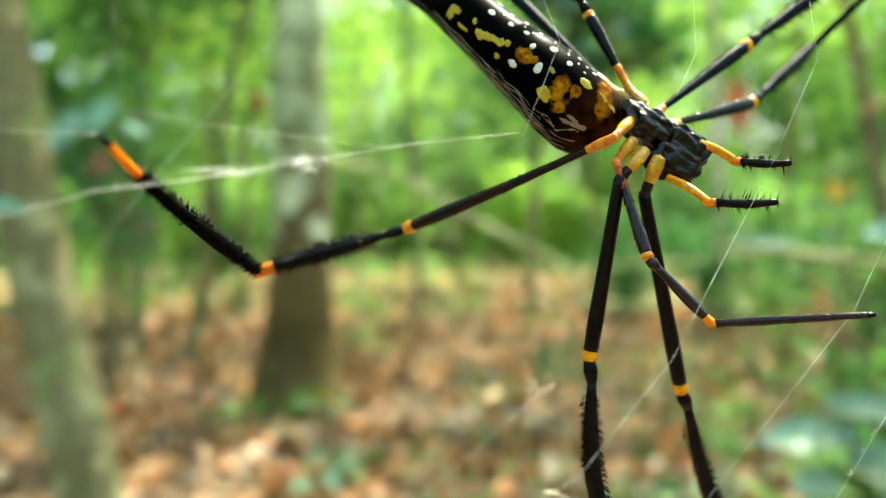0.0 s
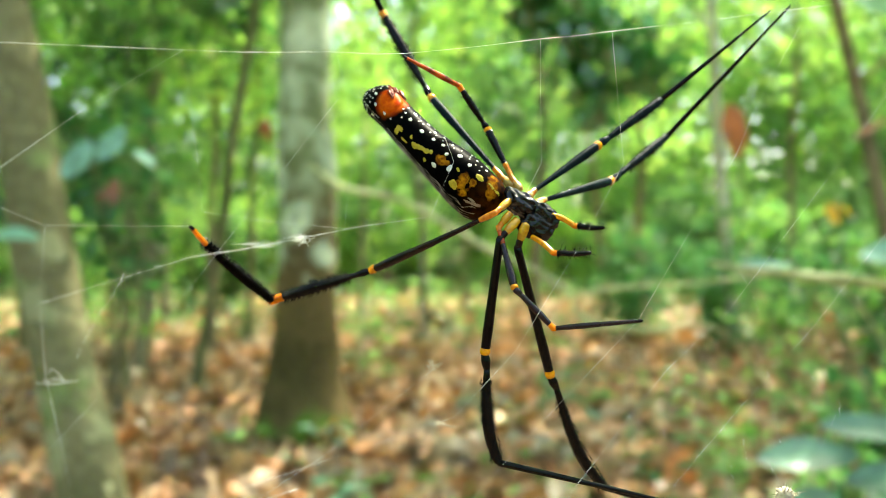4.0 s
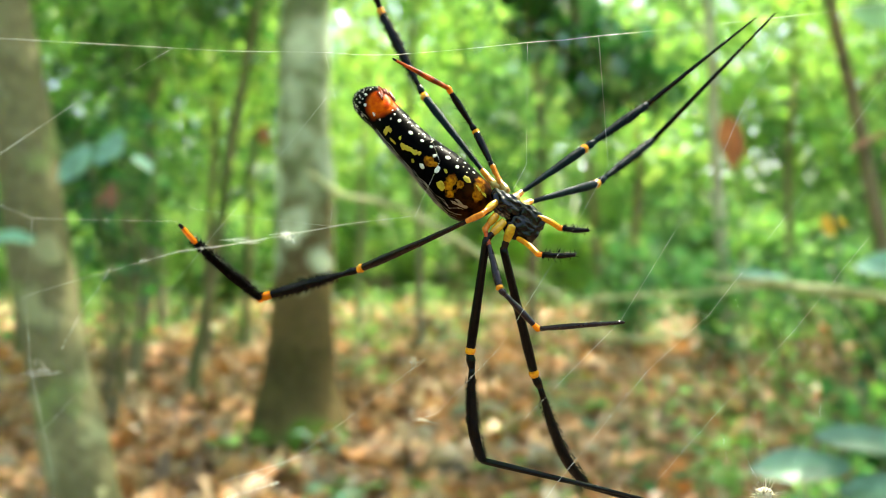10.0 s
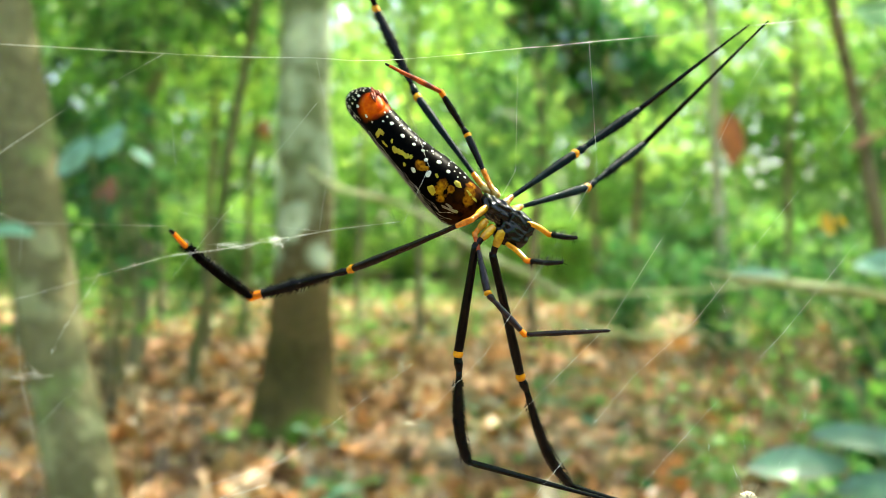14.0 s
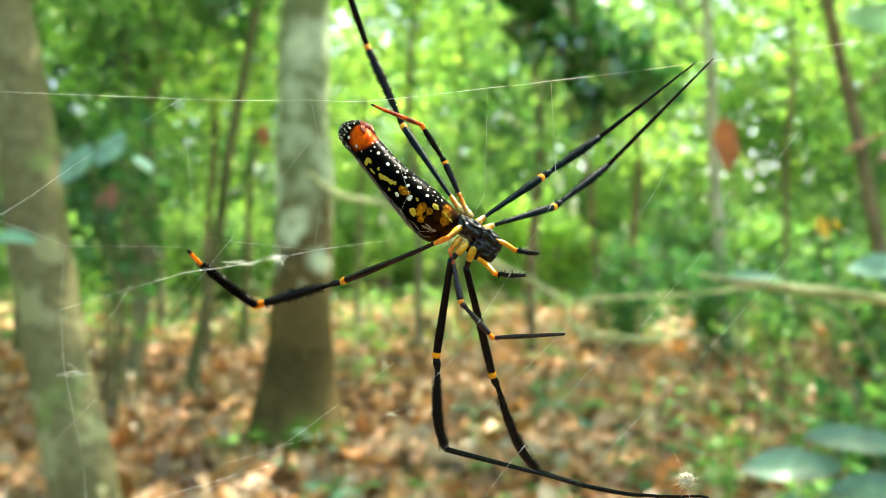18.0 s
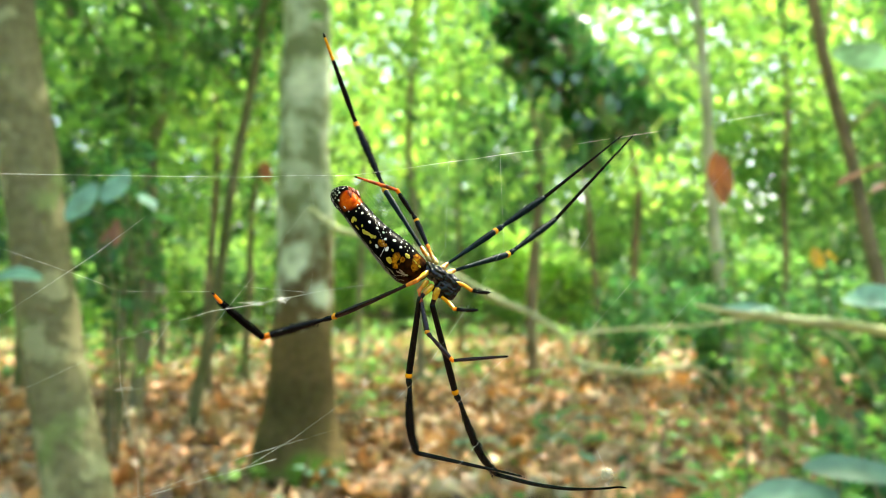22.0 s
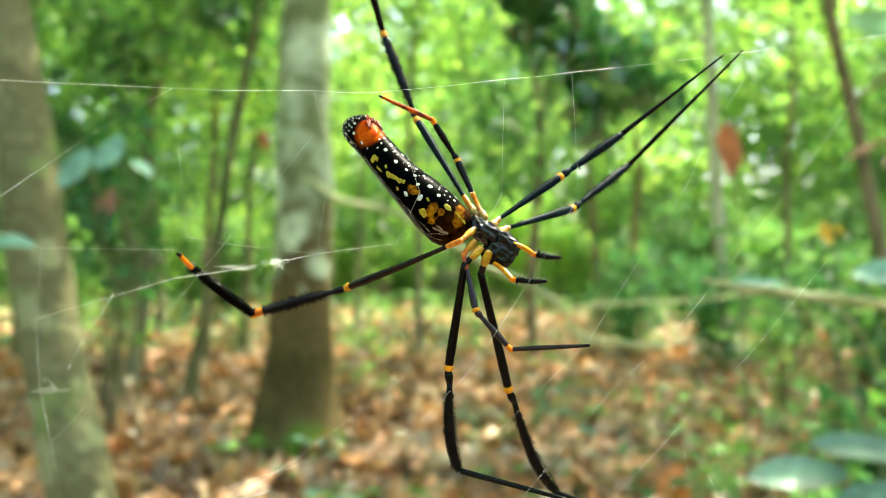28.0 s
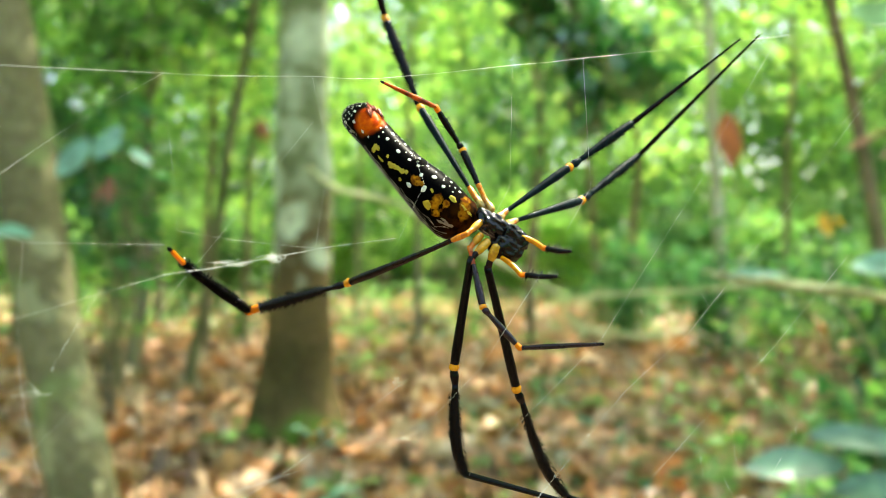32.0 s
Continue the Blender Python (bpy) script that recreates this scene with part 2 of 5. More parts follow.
def tinted(m, steps):
    """Lays further natural colours over a material: (field socket maker, low, high, colour)."""
    nt = m.node_tree
    n, l = nt.nodes, nt.links
    b = n["Principled BSDF"]
    for field, low, high, colour, other in steps:
        last = b.inputs["Base Color"].links[0].from_socket
        co, noi, add, rng_, two, mix = [n.new("ShaderNode" + k) for k in ("TexCoord", "TexNoise", "Math", "MapRange", "MixRGB", "MixRGB")]
        kind, where, grain, amount = field
        noi.inputs["Scale"].default_value, noi.inputs["Detail"].default_value = grain, 4
        l.new(co.outputs["Object"], noi.inputs["Vector"])
        vec = n.new("ShaderNodeVectorMath")
        l.new(co.outputs["Object"], vec.inputs[0])
        if kind == "near":
            vec.operation = "DISTANCE"
        else:
            vec.operation = "DOT_PRODUCT"
        vec.inputs[1].default_value = where
        add.operation = "MULTIPLY_ADD"
        l.new(noi.outputs["Fac"], add.inputs[0])
        add.inputs[1].default_value = amount
        l.new(vec.outputs["Value"], add.inputs[2])
        rng_.interpolation_type = "SMOOTHSTEP"
        l.new(add.outputs[0], rng_.inputs["Value"])
        rng_.inputs["From Min"].default_value, rng_.inputs["From Max"].default_value = low + amount * 0.5, high + amount * 0.5
        l.new(rng_.outputs["Result"], mix.inputs["Fac"])
        spread = n.new("ShaderNodeMapRange")
        spread.inputs["From Min"].default_value, spread.inputs["From Max"].default_value = 0.38, 0.62
        l.new(noi.outputs["Fac"], spread.inputs["Value"])
        l.new(spread.outputs["Result"], two.inputs["Fac"])
        two.inputs["Color1"].default_value, two.inputs["Color2"].default_value = (*colour, 1), (*other, 1)
        l.new(last, mix.inputs["Color1"])
        l.new(two.outputs["Color"], mix.inputs["Color2"])
        l.new(mix.outputs["Color"], b.inputs["Base Color"])
    return m


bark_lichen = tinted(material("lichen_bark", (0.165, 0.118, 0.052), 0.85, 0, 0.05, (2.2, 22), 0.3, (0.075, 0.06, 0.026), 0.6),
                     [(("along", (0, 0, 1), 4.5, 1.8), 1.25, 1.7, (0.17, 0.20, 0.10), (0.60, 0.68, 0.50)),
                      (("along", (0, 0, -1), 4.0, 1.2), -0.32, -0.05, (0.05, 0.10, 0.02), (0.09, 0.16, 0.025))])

bark_patched = tinted(material("patched_bark", (0.21, 0.20, 0.11), 0.9, 0, 0.05, (3.2, 24), 0.3, (0.14, 0.135, 0.07), 0.6),
                      [(("along", (0, 0, 0), 2.6, 1.0), 0.04, 0.10, (0.14, 0.18, 0.07), (0.20, 0.25, 0.10)), (("along", (0, 0, 0), 5.2, 1.0), 0.07, 0.11, (0.23, 0.24, 0.13), (0.29, 0.30, 0.17))])


# ---------------------------------------------------------------- mesh helpers
def mesh_of(name, verts, faces, mats, smooth=True):
    me = bpy.data.meshes.new(name)
    me.from_pydata([tuple(v) for v in verts], [], faces)
    for mt in mats if isinstance(mats, (list, tuple)) else [mats]:
        me.materials.append(mt)
    if smooth:
        me.polygons.foreach_set("use_smooth", [True] * len(me.polygons))
    me.update()
    return me


def part(name, me, parent, label="", kind=""):
    ob = new(name, me)
    ob.parent = parent
    return tagged(ob, label, kind=kind)


def glide(points, radii, steps):
    """A smooth line through the points (Catmull-Rom), with radii along it."""
    p = [Vector(q) for q in points]
    p = [2 * p[0] - p[1]] + p + [2 * p[-1] - p[-2]]
    out, rr = [], []
    for i in range(1, len(p) - 2):
        for k in range(steps):
            t = k / steps
            a, b, c, d = p[i - 1], p[i], p[i + 1], p[i + 2]
            out.append(0.5 * (2 * b + (c - a) * t + (2 * a - 5 * b + 4 * c - d) * t * t + (3 * b - a - 3 * c + d) * t ** 3))
            rr.append(radii[i - 1] * (1 - t) + radii[i] * t)
    return out + [p[-2]], rr + [radii[-1]]


def tube_data(points, radii, segs=8, wobble=0.0, rough_seed=0):
    """Vertices and faces of a closed tube with rounded ends."""
    pts = [Vector(p) for p in points]
    verts, faces = [], []
    up = Vector((0.31, 0.22, 0.92)).normalized()
    first = (pts[1] - pts[0]).normalized()
    if abs(first.dot(up)) > 0.9:
        up = Vector((0.9, 0.1, 0.2)).normalized()
    side = first.cross(up).normalized()
    for i, p in enumerate(pts):
        d = (pts[min(i + 1, len(pts) - 1)] - pts[max(i - 1, 0)]).normalized()
        side = (side - d * side.dot(d)).normalized()
        other = d.cross(side)
        for k in range(segs):
            a = 2 * math.pi * k / segs
            r = radii[i]
            if wobble:
                r *= 1 + wobble * noise.noise(Vector((math.cos(a) * 1.3 + rough_seed, math.sin(a) * 1.3, i * 0.35)))
            verts.append(p + (side * math.cos(a) + other * math.sin(a)) * r)
    n = len(pts)
    for i in range(n - 1):
        for k in range(segs):
            j = (k + 1) % segs
            faces.append((i * segs + k, i * segs + j, (i + 1) * segs + j, (i + 1) * segs + k))
    for end, row, way in ((pts[0] - first * radii[0] * 0.5, 0, 1), (pts[-1] + (pts[-1] - pts[-2]).normalized() * radii[-1] * 0.5, n - 1, 0)):
        verts.append(end)
        c = len(verts) - 1
        for k in range(segs):
            j = (k + 1) % segs
            faces.append((c, row * segs + j, row * segs + k) if way else (c, row * segs + k, row * segs + j))
    return verts, faces


def tube(name, points, radii, mats, segs=8, steps=0, wobble=0.0, rough_seed=0):
    if steps:
        points, radii = glide(points, radii, steps)
    v, f = tube_data(points, radii, segs, wobble, rough_seed)
    return mesh_of(name, v, f, mats)


def joined(name, pieces, mats):
    """One mesh from several (vertices, faces)."""
    verts, faces = [], []
    for v, f in pieces:
        o = len(verts)
        verts += list(v)
        faces += [tuple(i + o for i in q) for q in f]
    return mesh_of(name, verts, faces, mats)


def blob(name, centre, size, mats, axis=(0, 0, 1), rough=0.0, freq=1.0, seed=0, sub=3, square=1.0):
    """A lumpy ellipsoid; axis is the way of its third half-size."""
    bm = bmesh.new()
    bmesh.ops.create_icosphere(bm, subdivisions=sub, radius=1)
    q = Vector(axis).to_track_quat("Z", "Y").to_matrix()
    for v in bm.verts:
        c = v.co.copy()
        if square != 1.0:
            c = Vector([math.copysign(abs(x) ** square, x) for x in c])
        if rough:
            c *= 1 + rough * noise.noise(v.co * freq + Vector((seed, seed * 2.3, 0)))
        v.co = q @ Vector((c.x * size[0], c.y * size[1], c.z * size[2])) + Vector(centre)
    me = bpy.data.meshes.new(name)
    bm.to_mesh(me)
    bm.free()
    me.materials.append(mats)
    me.polygons.foreach_set("use_smooth", [True] * len(me.polygons))
    return me


LEAF = np.array([(0, 0, 0), (-0.30, 0.32, 0.06), (0, 0.36, 0), (0.30, 0.32, 0.06), (-0.24, 0.68, 0.04), (0, 0.70, -0.02), (0.24, 0.68, 0.04), (0, 1, -0.10)], float)
LEAF_FACES = np.array([(0, 2, 1), (0, 3, 2), (1, 2, 5), (1, 5, 4), (2, 3, 6), (2, 6, 5), (4, 5, 7), (5, 6, 7)])


def leaf_cloud(name, centres, sizes, mats, rng, droop=0.5, flat=0.0, curl=0.0, slim=1.0):
    """Many leaves in one mesh: each with a folded blade of eight triangles."""
    c = np.asarray(centres, float)
    n = len(c)
    yaw = rng.uniform(0, 2 * np.pi, n)
    pitch = rng.normal(-droop, 0.45, n) * (1 - flat) + rng.normal(0, 0.25, n) * flat
    roll = rng.normal(0, 0.6, n) * (1 - 0.5 * flat)
    cy, sy, cp, sp, cr, sr = np.cos(yaw), np.sin(yaw), np.cos(pitch), np.sin(pitch), np.cos(roll), np.sin(roll)
    along = np.stack([-sy * cp, cy * cp, sp], 1)
    across0 = np.stack([cy, sy, 0 * cy], 1)
    up0 = np.cross(across0, along)
    across = across0 * cr[:, None] + up0 * sr[:, None]
    up = np.cross(across, along)
    t = LEAF * np.array([slim, 1, 1])
    tz = t[None, :, 2] * (1 + curl * rng.normal(0, 1, n)[:, None] * 4)
    s = np.asarray(sizes, float).reshape(-1, 1, 1) * np.ones((n, 1, 1))
    v = c[:, None] + s * (t[None, :, :1] * across[:, None] + (t[None, :, 1:2] - 0.5) * along[:, None] + tz[:, :, None] * up[:, None])
    f = (LEAF_FACES[None] + 8 * np.arange(n)[:, None, None]).reshape(-1, 3)
    me = bpy.data.meshes.new(name)
    me.vertices.add(8 * n)
    me.vertices.foreach_set("co", v.astype(np.float32).ravel())
    me.loops.add(f.size)
    me.loops.foreach_set("vertex_index", f.astype(np.int32).ravel())
    me.polygons.add(len(f))
    me.polygons.foreach_set("loop_start", np.arange(0, f.size, 3, dtype=np.int32))
    me.polygons.foreach_set("loop_total", np.full(len(f), 3, dtype=np.int32))
    me.polygons.foreach_set("use_smooth", np.ones(len(f), bool))
    me.materials.append(mats)
    me.update()
    me.validate()
    return me


def ground_z(x, y):
    return 0.10 * noise.noise(Vector((x * 0.35, y * 0.35, 3.1))) + 0.03 * noise.noise(Vector((x * 1.4, y * 1.4, 7.7)))


# ---------------------------------------------------------------- ground
def build_ground():
    rng = np.random.default_rng(3)
    verts, faces = [], []
    xs = [-900, -200, -60] + [-30 + i * 0.6 for i in range(101)] + [60, 200, 900]
    ys = [-900, -200, -60] + [-12 + i * 0.6 for i in range(91)] + [60, 200, 900]
    for y in ys:
        for x in xs:
            verts.append((x, y, ground_z(x, y) if abs(x) < 31 and -13 < y < 43 else 0.0))
    w = len(xs)
    for j in range(len(ys) - 1):
        for i in range(w - 1):
            faces.append((j * w + i, j * w + i + 1, (j + 1) * w + i + 1, (j + 1) * w + i))
    g = tagged(new("ground", mesh_of("ground", verts, faces, soil)), "brown forest soil under dry fallen leaves", "ground", kind="structure")
    n = 38000
    y = 1.6 + 23 * rng.random(n) ** 1.5
    x = (rng.random(n) * 2 - 1) * (0.9 + 0.72 * y)
    far = 9000
    x, y, n = np.append(x, rng.normal(0, 6, far)), np.append(y, rng.normal(0, 5, far)), n + far
    c = np.array([(a, b, ground_z(a, b) + 0.015 + 0.035 * k) for a, b, k in zip(x, y, rng.random(n))])
    s = rng.uniform(0.11, 0.25, n) * (1 + 0.02 * y)
    me = leaf_cloud("leaf_litter", c, s, litter_mat, rng, 0.0, 1.0, 0.9, 1.15)
    tagged(new("leaf_litter", me), "dry tan, orange and brown fallen leaves on the forest floor", "leaf litter", kind="stuff")


build_ground()


# ---------------------------------------------------------------- trees
def tree(name, foot, top, radius, mats, label, bend=0.06, crown=None, flare=1.35, seed=1, segs=14, group="", limbs=4, crown_mat=None, leaf=0.14):
    """A tapered, slightly bent trunk with limbs and, where given, a crown (centre height, spread, leaves)."""
    rng = np.random.default_rng(seed)
    fx, fy = foot
    base = Vector((fx, fy, ground_z(fx, fy) - 0.06))
    tip = Vector(top)
    root = new(name)
    root.location = base
    tagged(root, label, "tree", group)
    n = 14
    pts, rad = [], []
    for i in range(n + 1):
        t = i / n
        p = base.lerp(tip, t) - base
        p += Vector((noise.noise(Vector((t * 3 + seed, 0, 0))), noise.noise(Vector((0, t * 3 + seed, 5))), 0)) * bend * math.sin(math.pi * t) * 2
        pts.append(p)
        rad.append(radius * (1 - 0.45 * t) * (1 + (flare - 1) * math.exp(-t * (tip - base).length / 0.35)))
    part("trunk", tube("trunk", pts, rad, mats, segs, 3, 0.18, seed), root)
    ends = []
    for k in range(limbs):
        t = 0.5 + 0.5 * (k + 0.5) / limbs
        a = pts[int(t * n)]
        d = Vector((rng.normal(), rng.normal(), 0.7)).normalized()
        ln = rng.uniform(0.8, 1.8) * (1.2 if crown else 0.5)
        q = [a, a + d * ln * 0.5 + Vector((0, 0, 0.1)), a + d * ln + Vector((0, 0, 0.25))]
        part("limb", tube("limb", q, [radius * 0.32, radius * 0.2, radius * 0.07], mats, 6, 4), root)
        ends += [q[1], q[2]]
    if crown:
        h, spread, count = crown
        cen = []
        hubs = ends + [Vector((rng.normal(0, spread * 0.5), rng.normal(0, spread * 0.5), h + rng.normal(0, spread * 0.4))) for _ in range(10)]
        for i in range(count):
            b = hubs[rng.integers(len(hubs))]
            cen.append(b + Vector(rng.normal(0, spread * 0.24, 3)))
        me = leaf_cloud("crown", np.array([tuple(v) for v in cen]), rng.uniform(leaf * 0.7, leaf * 1.3, count), crown_mat or mid_green, rng)
        part("crown", me, root)
    return root


def build_trees():
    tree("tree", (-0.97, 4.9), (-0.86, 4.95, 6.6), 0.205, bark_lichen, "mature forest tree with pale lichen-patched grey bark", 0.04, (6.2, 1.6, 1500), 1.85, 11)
    tree("tree", (-1.385, 3.0), (-2.62, 3.2, 6.4), 0.128, bark_patched, "leaning tree trunk with mossy olive-brown bark", 0.05, (6.2, 1.4, 1200), 1.15, 23)
    tree("sapling", (3.45, 9.0), (3.08, 9.0, 6.6), 0.082, bark_white, "thin pale sapling trunk among green undergrowth", 0.04, (6.0, 0.9, 450), 1.2, 31, limbs=3)
    tree("tree", (4.22, 6.6), (3.12, 6.7, 5.4), 0.072, bark_brown, "slender leaning tree with brown bark", 0.10, (5.4, 1.2, 900), 1.2, 37)
    thin = [(-2.95, 7.0, 0.065, 0.12), (-2.55, 8.0, 0.045, 0.0), (-2.15, 6.2, 0.05, 0.30), (-0.28, 9.0, 0.05, -0.05), (1.12, 9.2, 0.062, 0.02),
            (-2.5, 9.2, 0.05, 0.05), (-3.9, 10.2, 0.06, -0.1), (4.6, 10.0, 0.05, 0.1), (0.3, 12.5, 0.05, 0.0), (-1.4, 12.0, 0.05, 0.05),
            (2.5, 11.5, 0.06, -0.15), (-4.9, 8.5, 0.07, 0.05), (5.6, 8.8, 0.07, -0.05), (3.4, 13.0, 0.08, 0.0), (-3.0, 13.5, 0.09, 0.0), (1.7, 14.0, 0.08, 0.1)]
    for k, (x, y, r, lean) in enumerate(thin):
        tree("young_tree", (x, y), (x + lean * 3, y + 0.2, 5.2 + 0.3 * (k % 4)), r, (bark_dark, bark_brown, bark_green)[k % 3], "thin straight young forest tree", 0.08,
             (3.2 + 0.45 * (k % 4), 1.3, 900), 1.2, 50 + k, 8, "young forest trees", 4, (mid_green, far_green)[k % 2])


build_trees()


def shrub(name, x, y, height, spread, count, leaf, mats, label, seed, stems=5, low=0.15, group="undergrowth shrubs"):
    rng = np.random.default_rng(seed)
    z = ground_z(x, y) - 0.03
    root = new(name)
    root.location = (x, y, z)
    tagged(root, label, "shrub", group)
    cen = []
    for k in range(stems):
        a = rng.uniform(0, 2 * math.pi)
        r = spread * rng.uniform(0.3, 1.0)
        h = height * rng.uniform(0.6, 1.0)
        q = [Vector((0.03 * math.cos(a), 0.03 * math.sin(a), 0)), Vector((r * 0.35 * math.cos(a), r * 0.35 * math.sin(a), h * 0.55)), Vector((r * math.cos(a), r * math.sin(a), h))]
        part("stem", tube("stem", q, [0.012, 0.008, 0.003], bark_dark if k % 2 else bark_green, 5, 4), root)
        pts, _ = glide(q, [1, 1, 1], 12)
        m = count // stems
        for i in range(m):
            t = low + (1 - low) * rng.random() ** 0.8
            p = pts[min(int(t * (len(pts) - 1)), len(pts) - 1)]
            cen.append(p + Vector(rng.normal(0, spread * 0.22, 3)))
    me = leaf_cloud("leaves", np.array([tuple(v) for v in cen]), rng.uniform(leaf * 0.65, leaf * 1.35, len(cen)), mats, rng, 0.35)
    part("leaves", me, root)
    return root


def build_undergrowth():
    rng = np.random.default_rng(8)
    k = 0
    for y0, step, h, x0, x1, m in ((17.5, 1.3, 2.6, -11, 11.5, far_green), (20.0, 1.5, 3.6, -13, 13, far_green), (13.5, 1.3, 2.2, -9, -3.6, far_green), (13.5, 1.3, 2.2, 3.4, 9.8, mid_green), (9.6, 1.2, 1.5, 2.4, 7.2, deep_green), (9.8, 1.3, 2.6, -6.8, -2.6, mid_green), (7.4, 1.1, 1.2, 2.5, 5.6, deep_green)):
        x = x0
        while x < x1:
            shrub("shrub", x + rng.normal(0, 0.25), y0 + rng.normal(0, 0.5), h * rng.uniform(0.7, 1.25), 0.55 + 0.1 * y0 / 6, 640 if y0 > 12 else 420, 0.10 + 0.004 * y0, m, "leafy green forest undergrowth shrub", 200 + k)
            x += step * rng.uniform(0.75, 1.25)
            k += 1
    for x, y, h, s, m in ((2.1, 3.3, 0.7, 0.4, deep_green), (1.75, 2.95, 0.45, 0.32, deep_green), (2.4, 3.9, 0.7, 0.45, mid_green), (2.95, 4.8, 0.8, 0.5, mid_green), (2.8, 5.9, 1.1, 0.6, mid_green), (3.4, 5.4, 1.2, 0.6, far_green),
                          (-3.1, 5.6, 3.1, 0.8, mid_green), (-2.3, 5.1, 3.0, 0.5, deep_green), (-2.75, 6.3, 3.4, 0.8, mid_green)):
        shrub("shrub", x, y, h, s, 200 if x > 0 else 170, 0.11 if x > 0 else 0.15, m, "broad-leaved green shrub in the undergrowth", 300 + k, 6, 0.15 if x > 0 else 0.45)
        k += 1


build_undergrowth()


# where the woods open towards the bright sky: across, up and half-width, as slopes from the clearing
GAPS = [(0.395, 0.265, 0.036), (0.475, 0.275, 0.036), (0.305, 0.25, 0.026), (-0.44, 0.335, 0.04), (-0.335, 0.35, 0.04), (-0.09, 0.325, 0.03), (0.56, 0.36, 0.05)]


def in_gap(c):
    """Which clumps would close one of the gaps."""
    u, v = c[:, 0] / np.maximum(c[:, 1], 1), (c[:, 2] - 1.3) / np.maximum(c[:, 1], 1)
    out = np.zeros(len(c), bool)
    for a, b, w in GAPS:
        out |= (np.hypot(u - a, v - b) < w) & (c[:, 1] > 1)
    return out


def build_far_woods():
    rng = np.random.default_rng(21)
    n, m = 160000, 760
    hubs = np.stack([rng.uniform(-22, 22, m), rng.uniform(21, 32, m), 13.5 * rng.random(m) ** 1.05 + 0.2], 1)
    hubs = hubs[~in_gap(hubs)]
    m = len(hubs)
    c = hubs[rng.integers(0, m, n)] + rng.normal(0, 1.0, (n, 3)) * (1.0, 0.9, 0.7)
    c[:, 2] = np.abs(c[:, 2]) + 0.05
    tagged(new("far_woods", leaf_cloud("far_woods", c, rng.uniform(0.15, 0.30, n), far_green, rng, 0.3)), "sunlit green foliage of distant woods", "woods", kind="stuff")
    n, m = 62000, 1500
    a, r = rng.uniform(0, 2 * np.pi, m), rng.uniform(33, 46, m)
    hubs = np.stack([r * np.cos(a), 2 + r * np.sin(a), 19 * rng.random(m) ** 1.2 + 0.3], 1)
    hubs = hubs[~in_gap(hubs)]
    m = len(hubs)
    c = hubs[rng.integers(0, m, n)] + rng.normal(0, 1.3, (n, 3))
    c[:, 2] = np.abs(c[:, 2]) + 0.05
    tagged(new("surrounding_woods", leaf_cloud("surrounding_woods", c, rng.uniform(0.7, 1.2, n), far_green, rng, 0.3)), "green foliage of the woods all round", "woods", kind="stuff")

    # leaf layer above the view, added to shade floor, trunks and shrubs
    n, m = 31000, 760
    hubs = np.stack([rng.uniform(-12, 10, m), rng.uniform(-1.0, 12.5, m), rng.uniform(7.5, 12, m)], 1)
    # an opening cut along the sun's line, through which the sun reaches the web
    beam = np.array((math.sin(a_sun) * math.cos(e_sun), math.cos(a_sun) * math.cos(e_sun), math.sin(e_sun)))
    off = hubs - (0, 0.15, 1.3)
    hubs = hubs[np.linalg.norm(off - (off @ beam)[:, None] * beam, axis=1) > 1.35]
    c = hubs[rng.integers(0, len(hubs), n)] + rng.normal(0, 0.8, (n, 3)) * (1, 1, 0.5)
    tagged(new("canopy", leaf_cloud("canopy", c, rng.uniform(0.14, 0.26, n), far_green, rng, 0.2)), "unseen leafy canopy added overhead to shade the scene", "canopy", kind="stuff")


build_far_woods()


def hanging_bough(place, seed, wide, long, count, mats, label):
    """A leafy bough that hangs into the view on drooping twigs; wide < 0 sweeps it the other way."""
    rng = np.random.default_rng(seed)
    root = new("leafy_bough")
    root.location = place
    tagged(root, label, "branch", "hanging boughs")
    lines = [[(0, 0, 0), (0.25, 0, -0.55), (0.43, -0.05, -1.0), (0.5, -0.1, -1.3)], [(0, 0, 0), (0.48, 0, -0.5), (0.84, -0.1, -0.82), (1.12, -0.1, -1.08)],
             [(0, 0, 0), (0.2, 0.15, -0.4), (0.58, 0.2, -0.8), (0.76, 0.2, -1.15)], [(0, 0, 0), (0.05, 0.1, -0.35), (0.2, 0, -0.75)], [(0, 0, 0), (0.36, -0.2, -0.55), (0.64, -0.2, -0.9), (0.9, -0.25, -1.1)]]
    cen = []
    for q in lines:
        q = [Vector((x * wide, y, z * long)) for x, y, z in q]
        part("twig", tube("twig", q, [0.02, 0.014, 0.008, 0.004][:len(q)], bark_dark, 6, 4), root)
        pts, _ = glide(q, [1] * len(q), 14)
        for i in range(count):
            cen.append(pts[int((0.05 + 0.95 * rng.random()) * (len(pts) - 1))] + Vector(rng.normal(0, 0.09, 3)))
    part("leaves", leaf_cloud("leaves", np.array([tuple(v) for v in cen]), rng.uniform(0.11, 0.20, len(cen)), mats, rng, 0.7), root)
    part("limb", tube("limb", [Vector((0, 0, 0)), Vector((-0.25 * wide, 0.1, 1.0)), Vector((-1.2 * wide, -0.25, 2.35))], [0.02, 0.03, 0.05], bark_dark, 7, 6), root)


